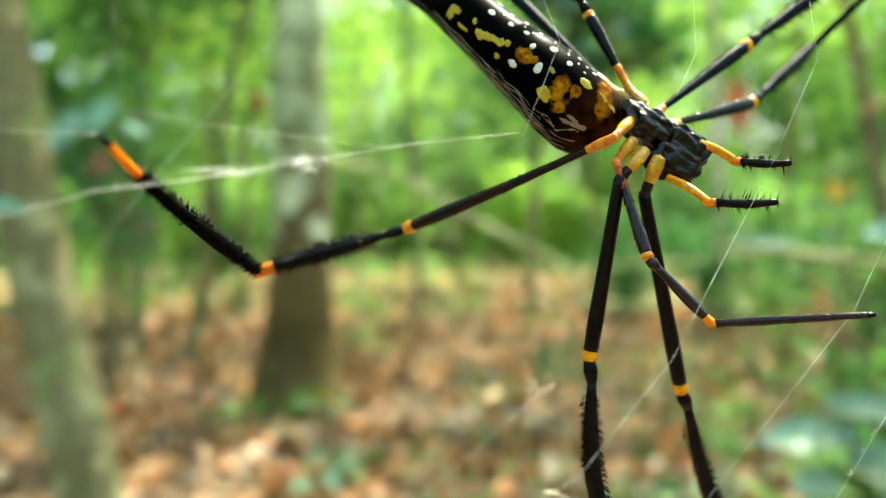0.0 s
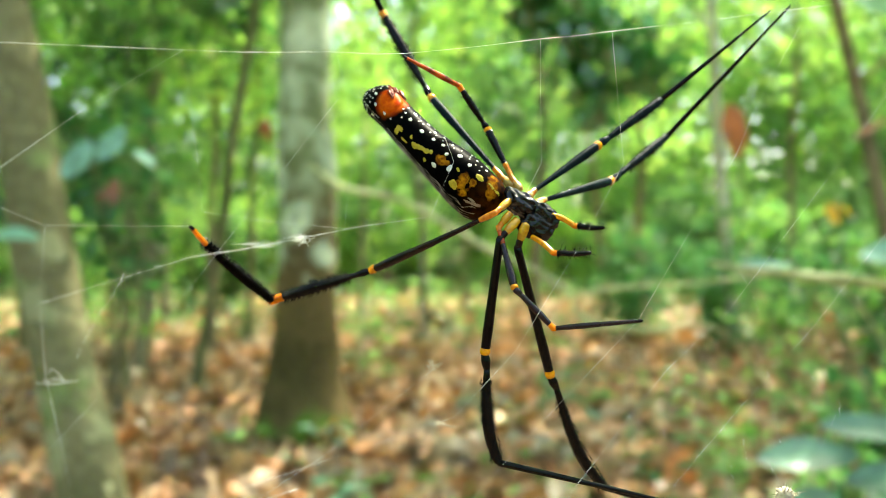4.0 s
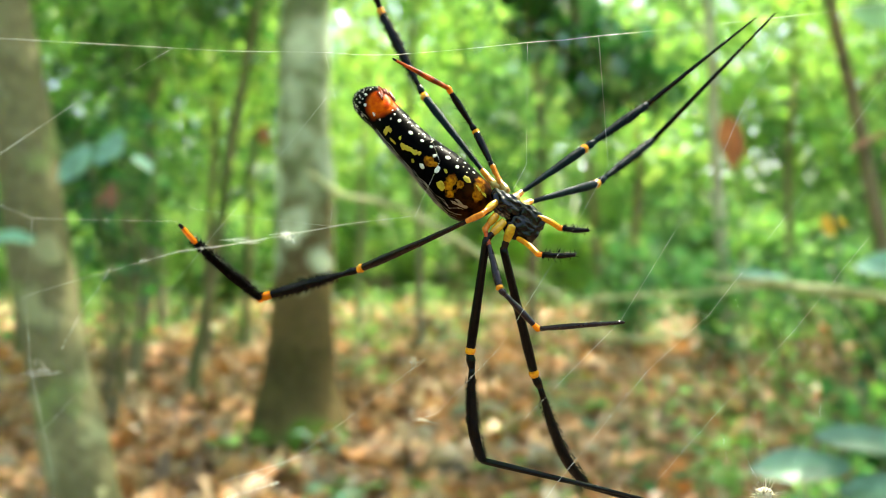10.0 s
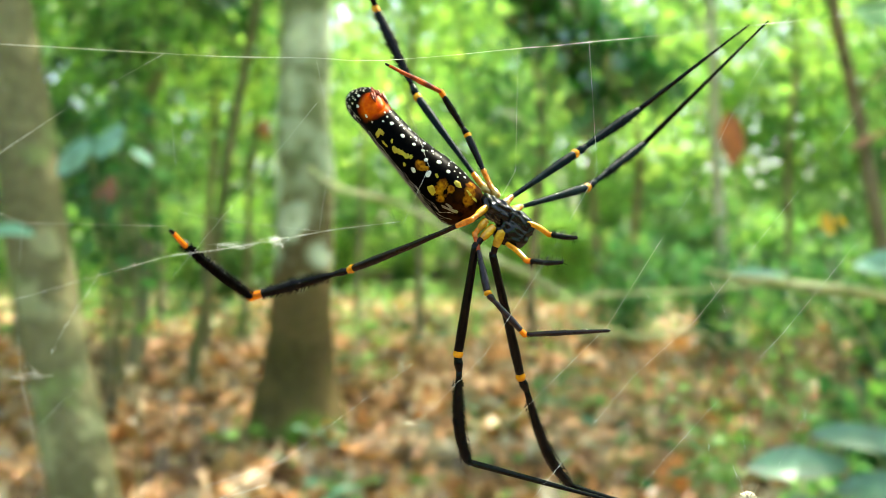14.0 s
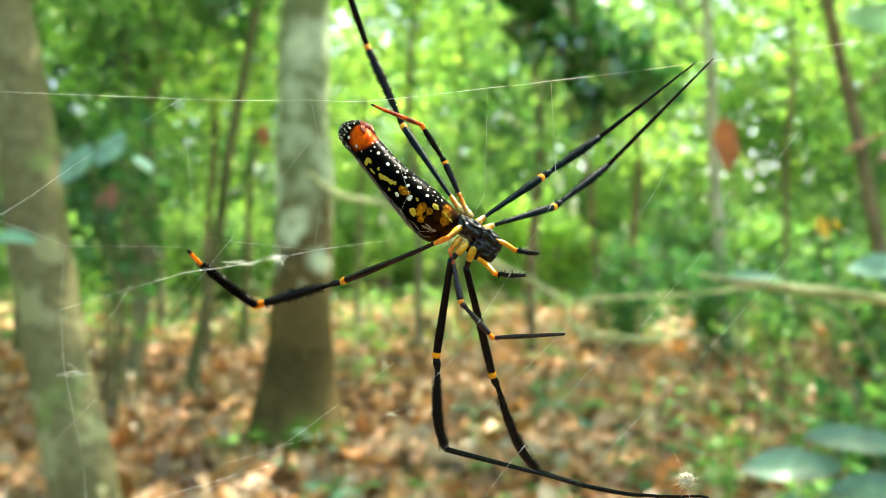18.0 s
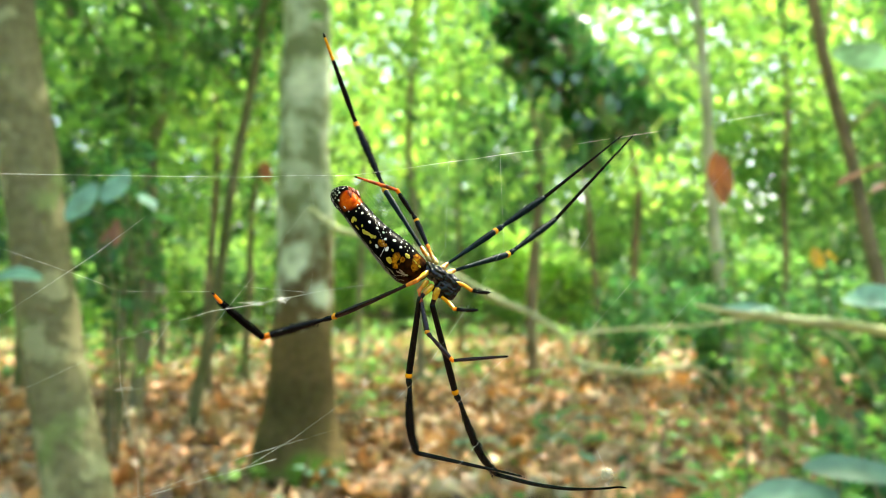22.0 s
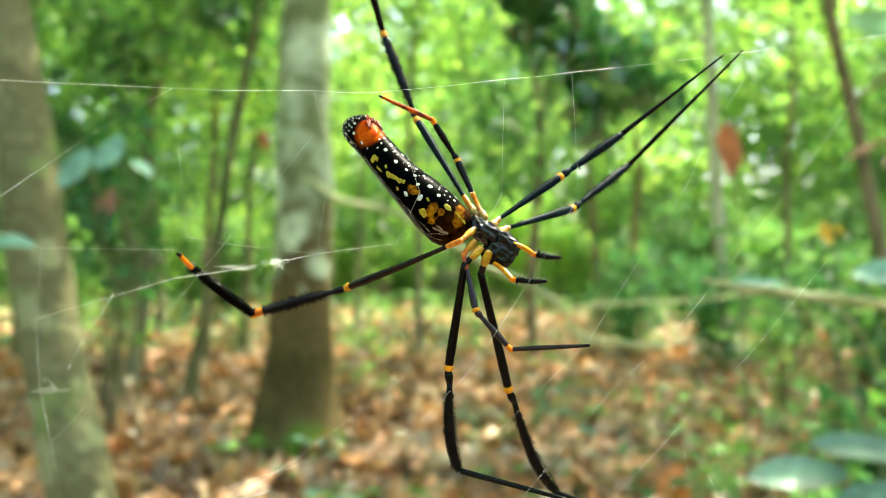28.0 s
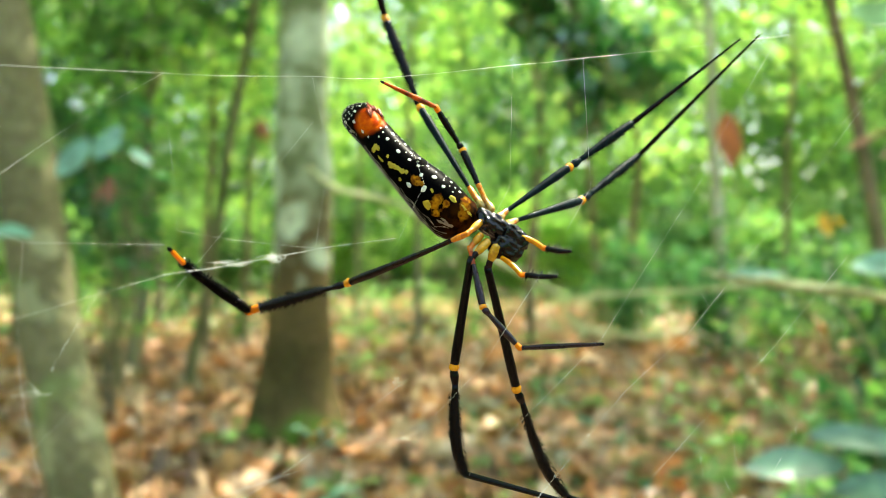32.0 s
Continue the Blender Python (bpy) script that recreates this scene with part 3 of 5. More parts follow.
def build_boughs():
    hanging_bough((0.52, 5.2, 3.42), 77, 1.0, 1.0, 150, glossy_green, "hanging bough with glossy dark green leaves")
    for k, (x, y, z, wide, long, count) in enumerate(((-2.75, 6.0, 4.25, 0.9, 1.0, 26), (-1.35, 6.6, 4.2, -0.8, 0.9, 28), (-3.6, 6.8, 4.1, 0.9, 1.2, 26), (-2.0, 7.4, 4.6, -1.0, 1.2, 24))):
        hanging_bough((x, y, z), 90 + k, wide, long, count, glossy_green if k % 2 else mid_green, "hanging bough with shaded dark green leaves")


build_boughs()


def blade(name, foot, tip, width, mats, parent, sag=0.06, seed=0, label="", tilt=0):
    """One large leaf with a midrib fold, wavy rim and thickness."""
    a, b = Vector(foot), Vector(tip)
    d = b - a
    side = d.cross(Vector((0, 0, 1))).normalized()
    if abs(d.z) > 0.75 * d.length:
        side = (Vector((1, 0.25, 0)) - d * d.x / d.length_squared).normalized()
    up = side.cross(d).normalized()
    side, up = side * math.cos(radians(tilt)) + up * math.sin(radians(tilt)) * math.copysign(1, side.y), up * math.cos(radians(tilt)) - side * math.sin(radians(tilt)) * math.copysign(1, side.y)
    rows, verts, faces = 12, [], []
    for i in range(rows + 1):
        t = i / rows
        w = width * 0.5 * math.sin(math.pi * min(1, t * 0.93 + 0.035)) ** 0.75
        mid = a + d * t - Vector((0, 0, 1)) * sag * d.length * t * t
        for k in (-1, -0.5, 0, 0.5, 1):
            wave = 0.05 * width * math.sin(t * 9 + k * 2 + seed)
            verts.append(mid + side * w * k + up * (abs(k) * w * 0.25 + wave * abs(k)))
    for i in range(rows):
        for k in range(4):
            faces.append((i * 5 + k, i * 5 + k + 1, (i + 1) * 5 + k + 1, (i + 1) * 5 + k))
    return part(name, mesh_of(name, verts, faces, mats), parent, label)


def plant(name, foot, leaves, mats, label, category="plant", stem_mat=None, stem_r=0.006, tilt=0):
    """A small plant of single large leaves, each on its stalk."""
    root = new(name)
    root.location = foot
    tagged(root, label, category)
    o = Vector(foot)
    for k, (base, tip, w) in enumerate(leaves):
        b, t = Vector(base) - o, Vector(tip) - o
        part("stalk", tube("stalk", [Vector((0, 0, -0.02)), b * 0.5 + Vector((0, 0, 0.12 * b.length)), b], [stem_r, stem_r * 0.8, stem_r * 0.5], stem_mat or bark_green, 6, 6), root)
        blade("leaf", b, t, w, mats, root, 0.08, k * 1.7, "", tilt)
    return root


def stem_line(name, pts, radii, mats, label, category):
    o = Vector(pts[0])
    ob = new(name, tube(name, [Vector(p) - o for p in pts], radii, mats, 8, 6, 0.1))
    ob.location = o
    return tagged(ob, label, category)


def build_near_plants():
    plant("broad_leaf_plant", (1.06, 1.98, 0.0), [((1.06, 1.92, 0.73), (0.79, 1.90, 0.745), 0.10), ((0.98, 1.95, 0.80), (1.22, 1.90, 0.80), 0.085), ((1.03, 1.92, 0.66), (1.22, 1.85, 0.70), 0.10),
                                                  ((1.0, 1.9, 0.62), (0.83, 1.8, 0.65), 0.09), ((1.1, 1.95, 0.62), (1.3, 1.8, 0.60), 0.10)], blue_green, "broad-leaved plant with bluish-green glossy leaves", tilt=42)
    plant("broad_leaf_plant", (2.05, 2.6, 0.0), [((1.62, 2.55, 2.06), (1.36, 2.45, 2.12), 0.12), ((1.75, 2.6, 2.2), (1.55, 2.4, 2.28), 0.12)], sky_sheen, "tall plant with broad grey-green leaves", tilt=-25)
    plant("broad_leaf_plant", (1.75, 2.62, 0.0), [((1.74, 2.62, 1.23), (1.45, 2.6, 1.25), 0.12), ((1.24, 2.66, 1.195), (1.02, 2.62, 1.22), 0.04)], sky_sheen, "thin plant with broad pale bluish leaves", tilt=45)
    stem_line("twig", [(0.66, 4.0, 1.0), (0.95, 4.02, 1.03), (1.4, 4.05, 1.05), (1.9, 4.2, 1.08), (2.4, 4.4, 0.95), (2.9, 4.75, 0.4)], [0.009, 0.008, 0.007, 0.008, 0.009, 0.01], twig_pale, "thin pale twig reaching from a liana into the shrubs", "twig")
    plant("broad_leaf_plant", (-1.95, 2.5, 0.0), [((-1.56, 2.5, 1.33), (-1.36, 2.45, 1.335), 0.075), ((-1.7, 2.5, 1.5), (-1.6, 2.4, 1.42), 0.08)], sky_sheen, "plant with pale glossy leaves beside a leaning tree", tilt=35)
    plant("broad_leaf_plant", (-1.2, 2.95, 0.0), [((-1.37, 2.85, 1.70), (-1.45, 2.78, 1.56), 0.09), ((-1.27, 2.9, 1.76), (-1.33, 2.82, 1.63), 0.09), ((-1.22, 2.9, 1.66), (-1.14, 2.85, 1.60), 0.08)], sky_sheen, "thin-stemmed plant with drooping bluish leaves", stem_r=0.004)
    plant("withered_leaf", (-1.2, 2.97, 1.2), [((-1.31, 2.9, 1.56), (-1.29, 2.85, 1.45), 0.05), ((-1.33, 2.9, 1.53), (-1.35, 2.86, 1.46), 0.035)], brown_leaf, "withered brown leaf hanging on a thin stem", "leaf", stem_r=0.003)
    plant("withered_leaf", (1.34, 3.15, 0.0), [((1.165, 3.03, 1.85), (1.185, 3.0, 1.64), 0.105), ((1.19, 3.02, 1.83), (1.215, 3.0, 1.68), 0.06)], dead_leaf, "large withered rust-brown leaf hanging on a thin stem", "leaf", bark_green, stem_r=0.004)
    plant("withered_leaf", (1.95, 3.1, 0.0), [((1.86, 3.02, 1.79), (1.62, 2.95, 1.70), 0.085), ((1.9, 3.02, 1.72), (1.76, 2.95, 1.66), 0.06)], brown_leaf, "curled pale brown withered leaves on a thin stem", "leaf", bark_green, stem_r=0.004)
    plant("withered_leaf", (-1.32, 5.5, 0.0), [((-1.33, 5.4, 2.20), (-1.29, 5.36, 2.05), 0.09)], dead_leaf, "small dark red withered leaf on a thin stem", "leaf", bark_green, stem_r=0.004)
    plant("golden_leaf_plant", (1.80, 3.3, 0.0), [((1.66, 3.22, 1.45), (1.69, 3.2, 1.36), 0.07), ((1.71, 3.22, 1.43), (1.75, 3.2, 1.39), 0.05)], gold_leaf, "thin plant with golden-yellow withered leaves")
    stem_line("leaning_stem", [(0.96, 2.72, 1.21), (1.1, 2.71, 1.183), (1.3, 2.7, 1.155), (1.65, 2.7, 1.11), (2.4, 2.75, 0.9), (3.4, 2.9, -0.02)], [0.005, 0.015, 0.018, 0.020, 0.022, 0.024], twig_pale, "pale green leaning stem across the undergrowth", "stem")
    stem_line("liana", [(-0.86, 4.74, 1.78), (-0.564, 4.0, 1.59), (-0.288, 4.0, 1.53), (-0.074, 4.0, 1.423), (0.264, 4.0, 1.223), (0.478, 4.0, 1.125), (0.662, 4.0, 1.0), (0.739, 4.0, 0.86), (1.09, 4.0, 0.80), (1.6, 4.3, 0.74), (2.3, 4.7, -0.05)],
              [0.014, 0.016, 0.016, 0.018, 0.020, 0.020, 0.018, 0.015, 0.017, 0.008, 0.006], twig_pale, "pale bent liana hanging across from a tree", "liana")
    rng = np.random.default_rng(5)
    n, m = 1900, 130
    hx, hy = rng.uniform(-1.6, 3.0, m), rng.uniform(2.2, 5.6, m)
    hx = np.where((hx < 0.5) & (rng.random(m) < 0.65), hx + 1.8, hx)
    pick = rng.integers(0, m, n)
    cx, cy = hx[pick] + rng.normal(0, 0.09, n), hy[pick] + rng.normal(0, 0.09, n)
    c = np.array([(x, y, ground_z(x, y) + 0.03 + 0.34 * h * h * min(1.0, max(0.25, x - 0.4))) for x, y, h in zip(cx, cy, rng.random(n))])
    tagged(new("forest_herbs", leaf_cloud("forest_herbs", c, rng.uniform(0.05, 0.10, n), mid_green, rng, 0.2, 0.4)), "low sparse green herbs growing through the fallen leaves", "undergrowth", kind="stuff")
    n, m = 9000, 420
    hy = rng.uniform(9.0, 21, m)
    hx = rng.uniform(-0.72, 0.72, m) * hy
    pick = rng.integers(0, m, n)
    cx, cy = hx[pick] + rng.normal(0, 0.28, n), hy[pick] + rng.normal(0, 0.28, n)
    c = np.array([(x, y, ground_z(x, y) + 0.04 + (0.16 + 0.02 * y) * h * h) for x, y, h in zip(cx, cy, rng.random(n))])
    tagged(new("ground_cover", leaf_cloud("ground_cover", c, rng.uniform(0.08, 0.17, n), mid_green, rng, 0.2, 0.4)), "low green ground cover under the young trees", "undergrowth", kind="stuff")
    for k, (x, y, h, w) in enumerate(((-0.55, 3.3, 0.22, 0.07), (-0.45, 3.5, 0.18, 0.06), (0.62, 4.1, 0.62, 0.09), (0.75, 4.2, 0.5, 0.08), (-0.7, 6.0, 0.35, 0.10), (-0.6, 6.4, 0.3, 0.09), (0.7, 2.6, 0.16, 0.07), (0.95, 2.9, 0.2, 0.08),
                                      (-1.2, 4.3, 0.25, 0.07), (0.2, 5.2, 0.2, 0.07), (1.2, 3.4, 0.35, 0.08), (1.5, 2.6, 0.4, 0.09), (-0.15, 7.5, 0.4, 0.1), (0.9, 6.3, 0.5, 0.1), (1.35, 2.2, 0.3, 0.09), (-0.75, 4.45, 0.2, 0.06))):
        z = ground_z(x, y)
        lv = []
        for i in range(6):
            a = i * 1.05 + k
            b = Vector((x + 0.05 * math.cos(a), y + 0.05 * math.sin(a), z + h * (0.6 + 0.4 * rng.random())))
            lv.append((b, b + Vector((math.cos(a) * w * 2, math.sin(a) * w * 2, rng.uniform(-0.02, 0.05))), w))
        tagged(plant("seedling", (x, y, z), lv, mid_green if k % 3 else blue_green, "small green seedling among fallen leaves", stem_r=0.003), group="seedlings on the forest floor")


build_near_plants()


# ---------------------------------------------------------------- spider
BODY = Vector((0.0100, 0.1480, 1.3060))


def rel(p):
    return Vector((p[0] * 0.001, p[1] * 0.001, 1.3 + p[2] * 0.001)) - BODY


spider = new("spider")
spider.location = BODY
tagged(spider, "large black and yellow orb-weaver spider hanging in its web", "spider")

A0, A1 = rel((8.15, 150.2, 10.15)), rel((-20.3, 166.0, 32.9))
BELLY = Vector((0.03, -1, -0.14)) * 0.004
PROFILE = [(-0.07, 0.8), (-0.045, 2.4), (-0.01, 4.2), (0.04, 5.3), (0.10, 5.65), (0.2, 5.75), (0.29, 5.45), (0.39, 4.95), (0.49, 4.5), (0.59, 4.3), (0.69, 4.2), (0.79, 4.1), (0.86, 4.35), (0.92, 4.3), (0.97, 3.5), (1.005, 2.4), (1.03, 1.0)]
SAG = [(-0.07, 2.2), (0.0, 3.2), (0.09, 3.5), (0.19, 3.0), (0.29, 2.5), (0.39, 2.15), (0.49, 1.7), (0.59, 1.1), (0.69, 0.4), (0.74, 0.0), (0.79, -0.35), (0.86, -1.0), (0.93, -1.1), (1.03, -0.4)]


def sag(s):
    return float(np.interp(s, [a for a, _ in SAG], [b for _, b in SAG])) * 0.001


def profile(s):
    for (a, ra), (b, rb) in zip(PROFILE, PROFILE[1:]):
        if s <= b:
            t = (s - a) / (b - a)
            t = t * t * (3 - 2 * t) * 0.5 + t * 0.5
            return (ra + (rb - ra) * t) * 0.001
    return PROFILE[-1][1] * 0.001


AX = (A1 - A0).normalized()
AU = Vector((0, -1, 0)) - AX * AX.dot(Vector((0, -1, 0)))
AU.normalize()
AV = AX.cross(AU)


def skin(s, a, lift=0.0):
    """A place on the abdomen: s along it from the waist, a degrees round it from the side that faces out of the web."""
    r = profile(s) * 0.945 + lift
    return A0 + (A1 - A0) * s + BELLY * math.sin(math.pi * min(max(s, 0), 1)) - AV * sag(s) * 0.945 + (AU * math.cos(radians(a)) + AV * math.sin(radians(a))) * r


def abdomen_mesh():
    n, seg = 56, 40
    v, f = [], []
    for i in range(n + 1):
        for k in range(seg):
            v.append(skin(-0.07 + 1.1 * i / n, 360 * k / seg))
    for i in range(n):
        for k in range(seg):
            j = (k + 1) % seg
            f.append((i * seg + k, i * seg + j, (i + 1) * seg + j, (i + 1) * seg + k))
    v += [skin(-0.07, 0, -profile(-0.07)), skin(1.03, 0, -profile(1.03)) + AX * 0.0003]
    for k in range(seg):
        j = (k + 1) % seg
        f.append((len(v) - 2, j, k))
        f.append((len(v) - 1, n * seg + k, n * seg + j))
    return mesh_of("abdomen", v, f, abdomen_skin)


# rust-brown front, red-orange swelling by the spinnerets
red_heart = skin(0.80, 22)
tinted(abdomen_skin, [(("along", tuple(-AX), 420, 0.004), -AX.dot(A0) - 0.0045, -AX.dot(A0) + 0.0005, (0.040, 0.013, 0.0015), (0.003, 0.001, 0.0008)),
                      (("near", tuple(red_heart), 500, 0.0016), 0.0045, 0.0022, (0.30, 0.028, 0.002), (0.56, 0.10, 0.004))] +
       [(("near", tuple(skin(s, a)), 800, 0.0030), r * 0.0017, r * 0.0008, (0.10, 0.030, 0.003), (0.38, 0.17, 0.006)) for s, a, r in ((0.34, 2, 0.62), (0.312, -1, 0.6), (0.292, 5, 0.5), (0.15, 2, 0.8), (0.15, -12, 0.8), (0.115, -20, 0.7), (0.10, 8, 0.6), (0.02, 34, 0.9), (0.0, 12, 0.8), (0.05, 55, 0.7))])
abdomen = part("abdomen", abdomen_mesh(), spider, "long black abdomen with white and yellow spots")


def pad(name, s, a, ds, da, mats, lift=0.00004, seed=0, wob=0.18):
    """A spot that lies on the skin: an uneven oval, domed a little. ds and da are half-sizes in millimetres along and round."""
    v, f = [skin(s, a, lift)], []
    L = (A1 - A0).length * 1000
    n = 24
    for ring, (q, h) in enumerate(((0.6, 0.9), (0.92, 0.5), (1.0, -0.6))):
        for k in range(n):
            t = 2 * math.pi * k / n
            w = 1 + wob * (noise.noise(Vector((math.cos(t) * 0.9 + seed * 3.1, math.sin(t) * 0.9, seed))) + 0.5 * noise.noise(Vector((math.cos(t) * 2.4 + seed * 1.7, math.sin(t) * 2.4, seed + 9))))
            ss = s + ds * q * w * math.cos(t) / L
            ss = min(max(ss, -0.06), 1.02)
            aa = a + math.degrees(da * q * w * math.sin(t) * 0.001 / profile(ss))
            v.append(skin(ss, aa, lift * h))
    for k in range(n):
        j = (k + 1) % n
        f.append((0, 1 + k, 1 + j))
        for ring in range(2):
            o = 1 + ring * n
            f.append((o + k, o + n + k, o + n + j, o + j))
    return part(name, mesh_of(name, v, f, mats), abdomen)


def segment(name, pts, radii, mats, parent, segs=10, steps=5, label=""):
    return part(name, tube(name, pts, radii, mats, segs, steps), parent, label)


def bristles(a, b, ra, rb, count, length, parent, seed, lean=0.8, mats=None):
    """Short stiff hairs along a leg segment, leaning to its tip."""
    rng = np.random.default_rng(seed)
    a, b = Vector(a), Vector(b)
    d = (b - a).normalized()
    side = d.cross(Vector((0.2, -1, 0.3))).normalized()
    other = d.cross(side)
    pieces = []
    for i in range(count):
        t = rng.random()
        w = rng.uniform(0, 2 * math.pi)
        o = side * math.cos(w) + other * math.sin(w)
        r = ra + (rb - ra) * t
        p = a.lerp(b, t) + o * r * 0.95
        ln = length * rng.uniform(0.6, 1.2)
        q = p + (o + d * lean * rng.uniform(0.7, 1.3)).normalized() * ln
        h = 0.00008
        s2 = d.cross(o) * h
        pieces.append(([p - s2, p + s2, p + d * h * 1.5, q], [(0, 1, 3), (1, 2, 3), (2, 0, 3)]))
    part("bristles", joined("bristles", pieces, mats or black), parent, "stiff black bristles", "stuff")


def tro_early(style):
    return style.get("tro", 0.05) > 0.1


def leg(joints, style, seed):
    """A leg through base, knee, ankle and foot: coxa, femur, patella, tibia, metatarsus and tarsus."""
    base, knee, ankle, foot = [rel(j) for j in joints]
    k = style["r"] * 0.001
    fem = style.get("femur", black)
    dirf = (knee - base).normalized()
    # gently bowed segments
    bow = Vector(style.get("bow", (0, 0, 0))) * 0.001
    mid = base.lerp(knee, 0.5) + bow
    knee_in = base.lerp(knee, 0.955)
    thigh = segment("leg", [base, base.lerp(mid, 0.5) + bow * 0.2, mid, mid.lerp(knee_in, 0.6) + bow * 0.15, knee_in],
                    [k * q for q in style.get("taper", (0.46, 0.6, 0.8, 1.08, 0.95))], fem, spider, 12, 6, style["label"])
    cox = rel(style["root"])
    c_r = k * style.get("coxa_r", 1.2)
    segment("coxa", [cox, cox.lerp(base, 0.25), cox.lerp(base, 0.5), cox.lerp(base, 0.74)], [c_r * 0.85, c_r * 1.02, c_r * 0.94, c_r * 0.58], style.get("coxa", yellow), thigh, 12, 5)
    # darker rim between coxa and thigh
    segment("coxa_rim", [cox.lerp(base, 0.62), cox.lerp(base, 0.8), base + dirf * 0.0004], [c_r * 0.66, c_r * 0.72, k * 0.6], rusty_amber if style.get("coxa") == pale_yellow or tro_early(style) else brown_black, thigh, 10, 4)
    tro = style.get("tro", 0.05)
    t0, t1 = base - dirf * 0.0004, base.lerp(mid, min(1, 2 * tro))
    if tro > 0.2:
        t2 = t0.lerp(t1, 0.3)
        segment("trochanter", [t0, t0.lerp(t2, 0.5), t2], [k * 0.7, k * 0.8, k * 0.66], rusty_amber, thigh, 12, 5)
        segment("thigh_base", [t2, t2.lerp(t1, 0.5), t1], [k * 0.66, k * 0.68, k * 0.72], style["tro_mat"], thigh, 12, 5, "rust-red base of the thigh")
    else:
        segment("trochanter", [t0, t0.lerp(t1, 0.5), t1], [k * 0.66, k * 0.74, k * 0.56 + k * 0.3 * tro], style.get("tro_mat", style.get("coxa", yellow)), thigh, 12, 5)
    tib_d = (ankle - knee).normalized()
    segment("knee_band", [knee_in - dirf * k * 0.2, knee_in + dirf * k * 0.7, knee + dirf * k * 0.25], [k * 0.9, k * 1.12, k * 0.86], style.get("band", amber), thigh, 12, 4, "amber knee band")
    pat = knee + tib_d * min((ankle - knee).length * 0.16, 0.0032)
    segment("patella", [knee + dirf * k * 0.2, knee.lerp(pat, 0.5), pat], [k * 0.74, k * 1.0, k * 0.66], style.get("tibia", black), thigh, 10, 4)
    joint_len = style.get("joint", 0.0)
    end = ankle - tib_d * k * (joint_len if joint_len else 0.1)
    tb = Vector(style.get("tib_bow", (0, 0, 0))) * 0.001
    rt = style.get("rt", 0.95) * k
    segment("tibia", [pat, pat.lerp(end, 0.35) + tb * 0.8, pat.lerp(end, 0.7) + tb, end], [k * 0.62, rt * 0.95, rt * 1.08, rt * 0.8], style.get("tibia", black), thigh, 12, 6)
    met_d = (foot - ankle).normalized()
    if joint_len:
        segment("ankle_band", [end - tib_d * k * 0.2, ankle - tib_d * k * 0.5, ankle, ankle + met_d * k * 0.7], [rt * 0.8, rt * 0.86, rt * 0.9, rt * 0.7], style.get("ankle", orange), thigh, 12, 4, "bright orange joint")
    start = ankle + met_d * k * (0.5 if joint_len else 0.1)
    mb = Vector(style.get("met_bow", (0, 0, 0))) * 0.001
    rm = style.get("rm", 0.7) * k
    cut = style.get("cut", 0.74)
    blunt = style.get("blunt", 1.15)
    m1 = start.lerp(foot, cut)
    segment("metatarsus", [start, start.lerp(foot, cut * 0.4) + mb * 0.8, start.lerp(foot, cut * 0.75) + mb, m1 + mb * 0.7], [rt * 0.66, rm * style.get("met_swell", 1.0), rm * 0.8, rm * 0.52 * blunt], style.get("met", black), thigh, 10, 6)
    t1 = start.lerp(foot, style.get("nail", 0.95))
    segment("tarsus", [m1 + mb * 0.7, m1.lerp(t1, 0.5) + mb * 0.4, t1], [rm * 0.52 * blunt, rm * 0.46 * blunt, rm * 0.40 * blunt], style.get("tarsus", style.get("met", black)), thigh, 8, 5)
    segment("claw", [t1, t1.lerp(foot, 0.6), foot], [rm * 0.40 * blunt, rm * 0.36 * blunt, rm * 0.2 * blunt], black, thigh, 7, 3)
    bristles(base.lerp(knee, 0.15) + bow * 0.5, base.lerp(knee, 0.5) + bow, k * 0.6, k * 0.8, 70, 0.00055, thigh, seed + 70, 1.0)
    bristles(base.lerp(knee, 0.5) + bow, base.lerp(knee, 0.93) + bow * 0.2, k * 0.8, k * 1.02, 90, 0.00055, thigh, seed + 80, 1.0)
    if style.get("hair"):
        bristles(pat.lerp(end, 0.08) + tb * 0.4, pat.lerp(end, 0.6) + tb, rt * 0.85, rt * 1.1, style["hair"] // 2, style.get("tl", 0.0012), thigh, seed, 0.7)
        bristles(pat.lerp(end, 0.5) + tb, end + tb * 0.2, rt * 1.1, rt * 0.95, style["hair"] // 2, style.get("tl", 0.0012), thigh, seed + 40, 0.7)
    if style.get("met_hair"):
        bristles(start, m1 + mb * 0.7, rm * 1.0, rm * 0.6, style["met_hair"], style.get("hl", 0.0008), thigh, seed + 1)
    return thigh



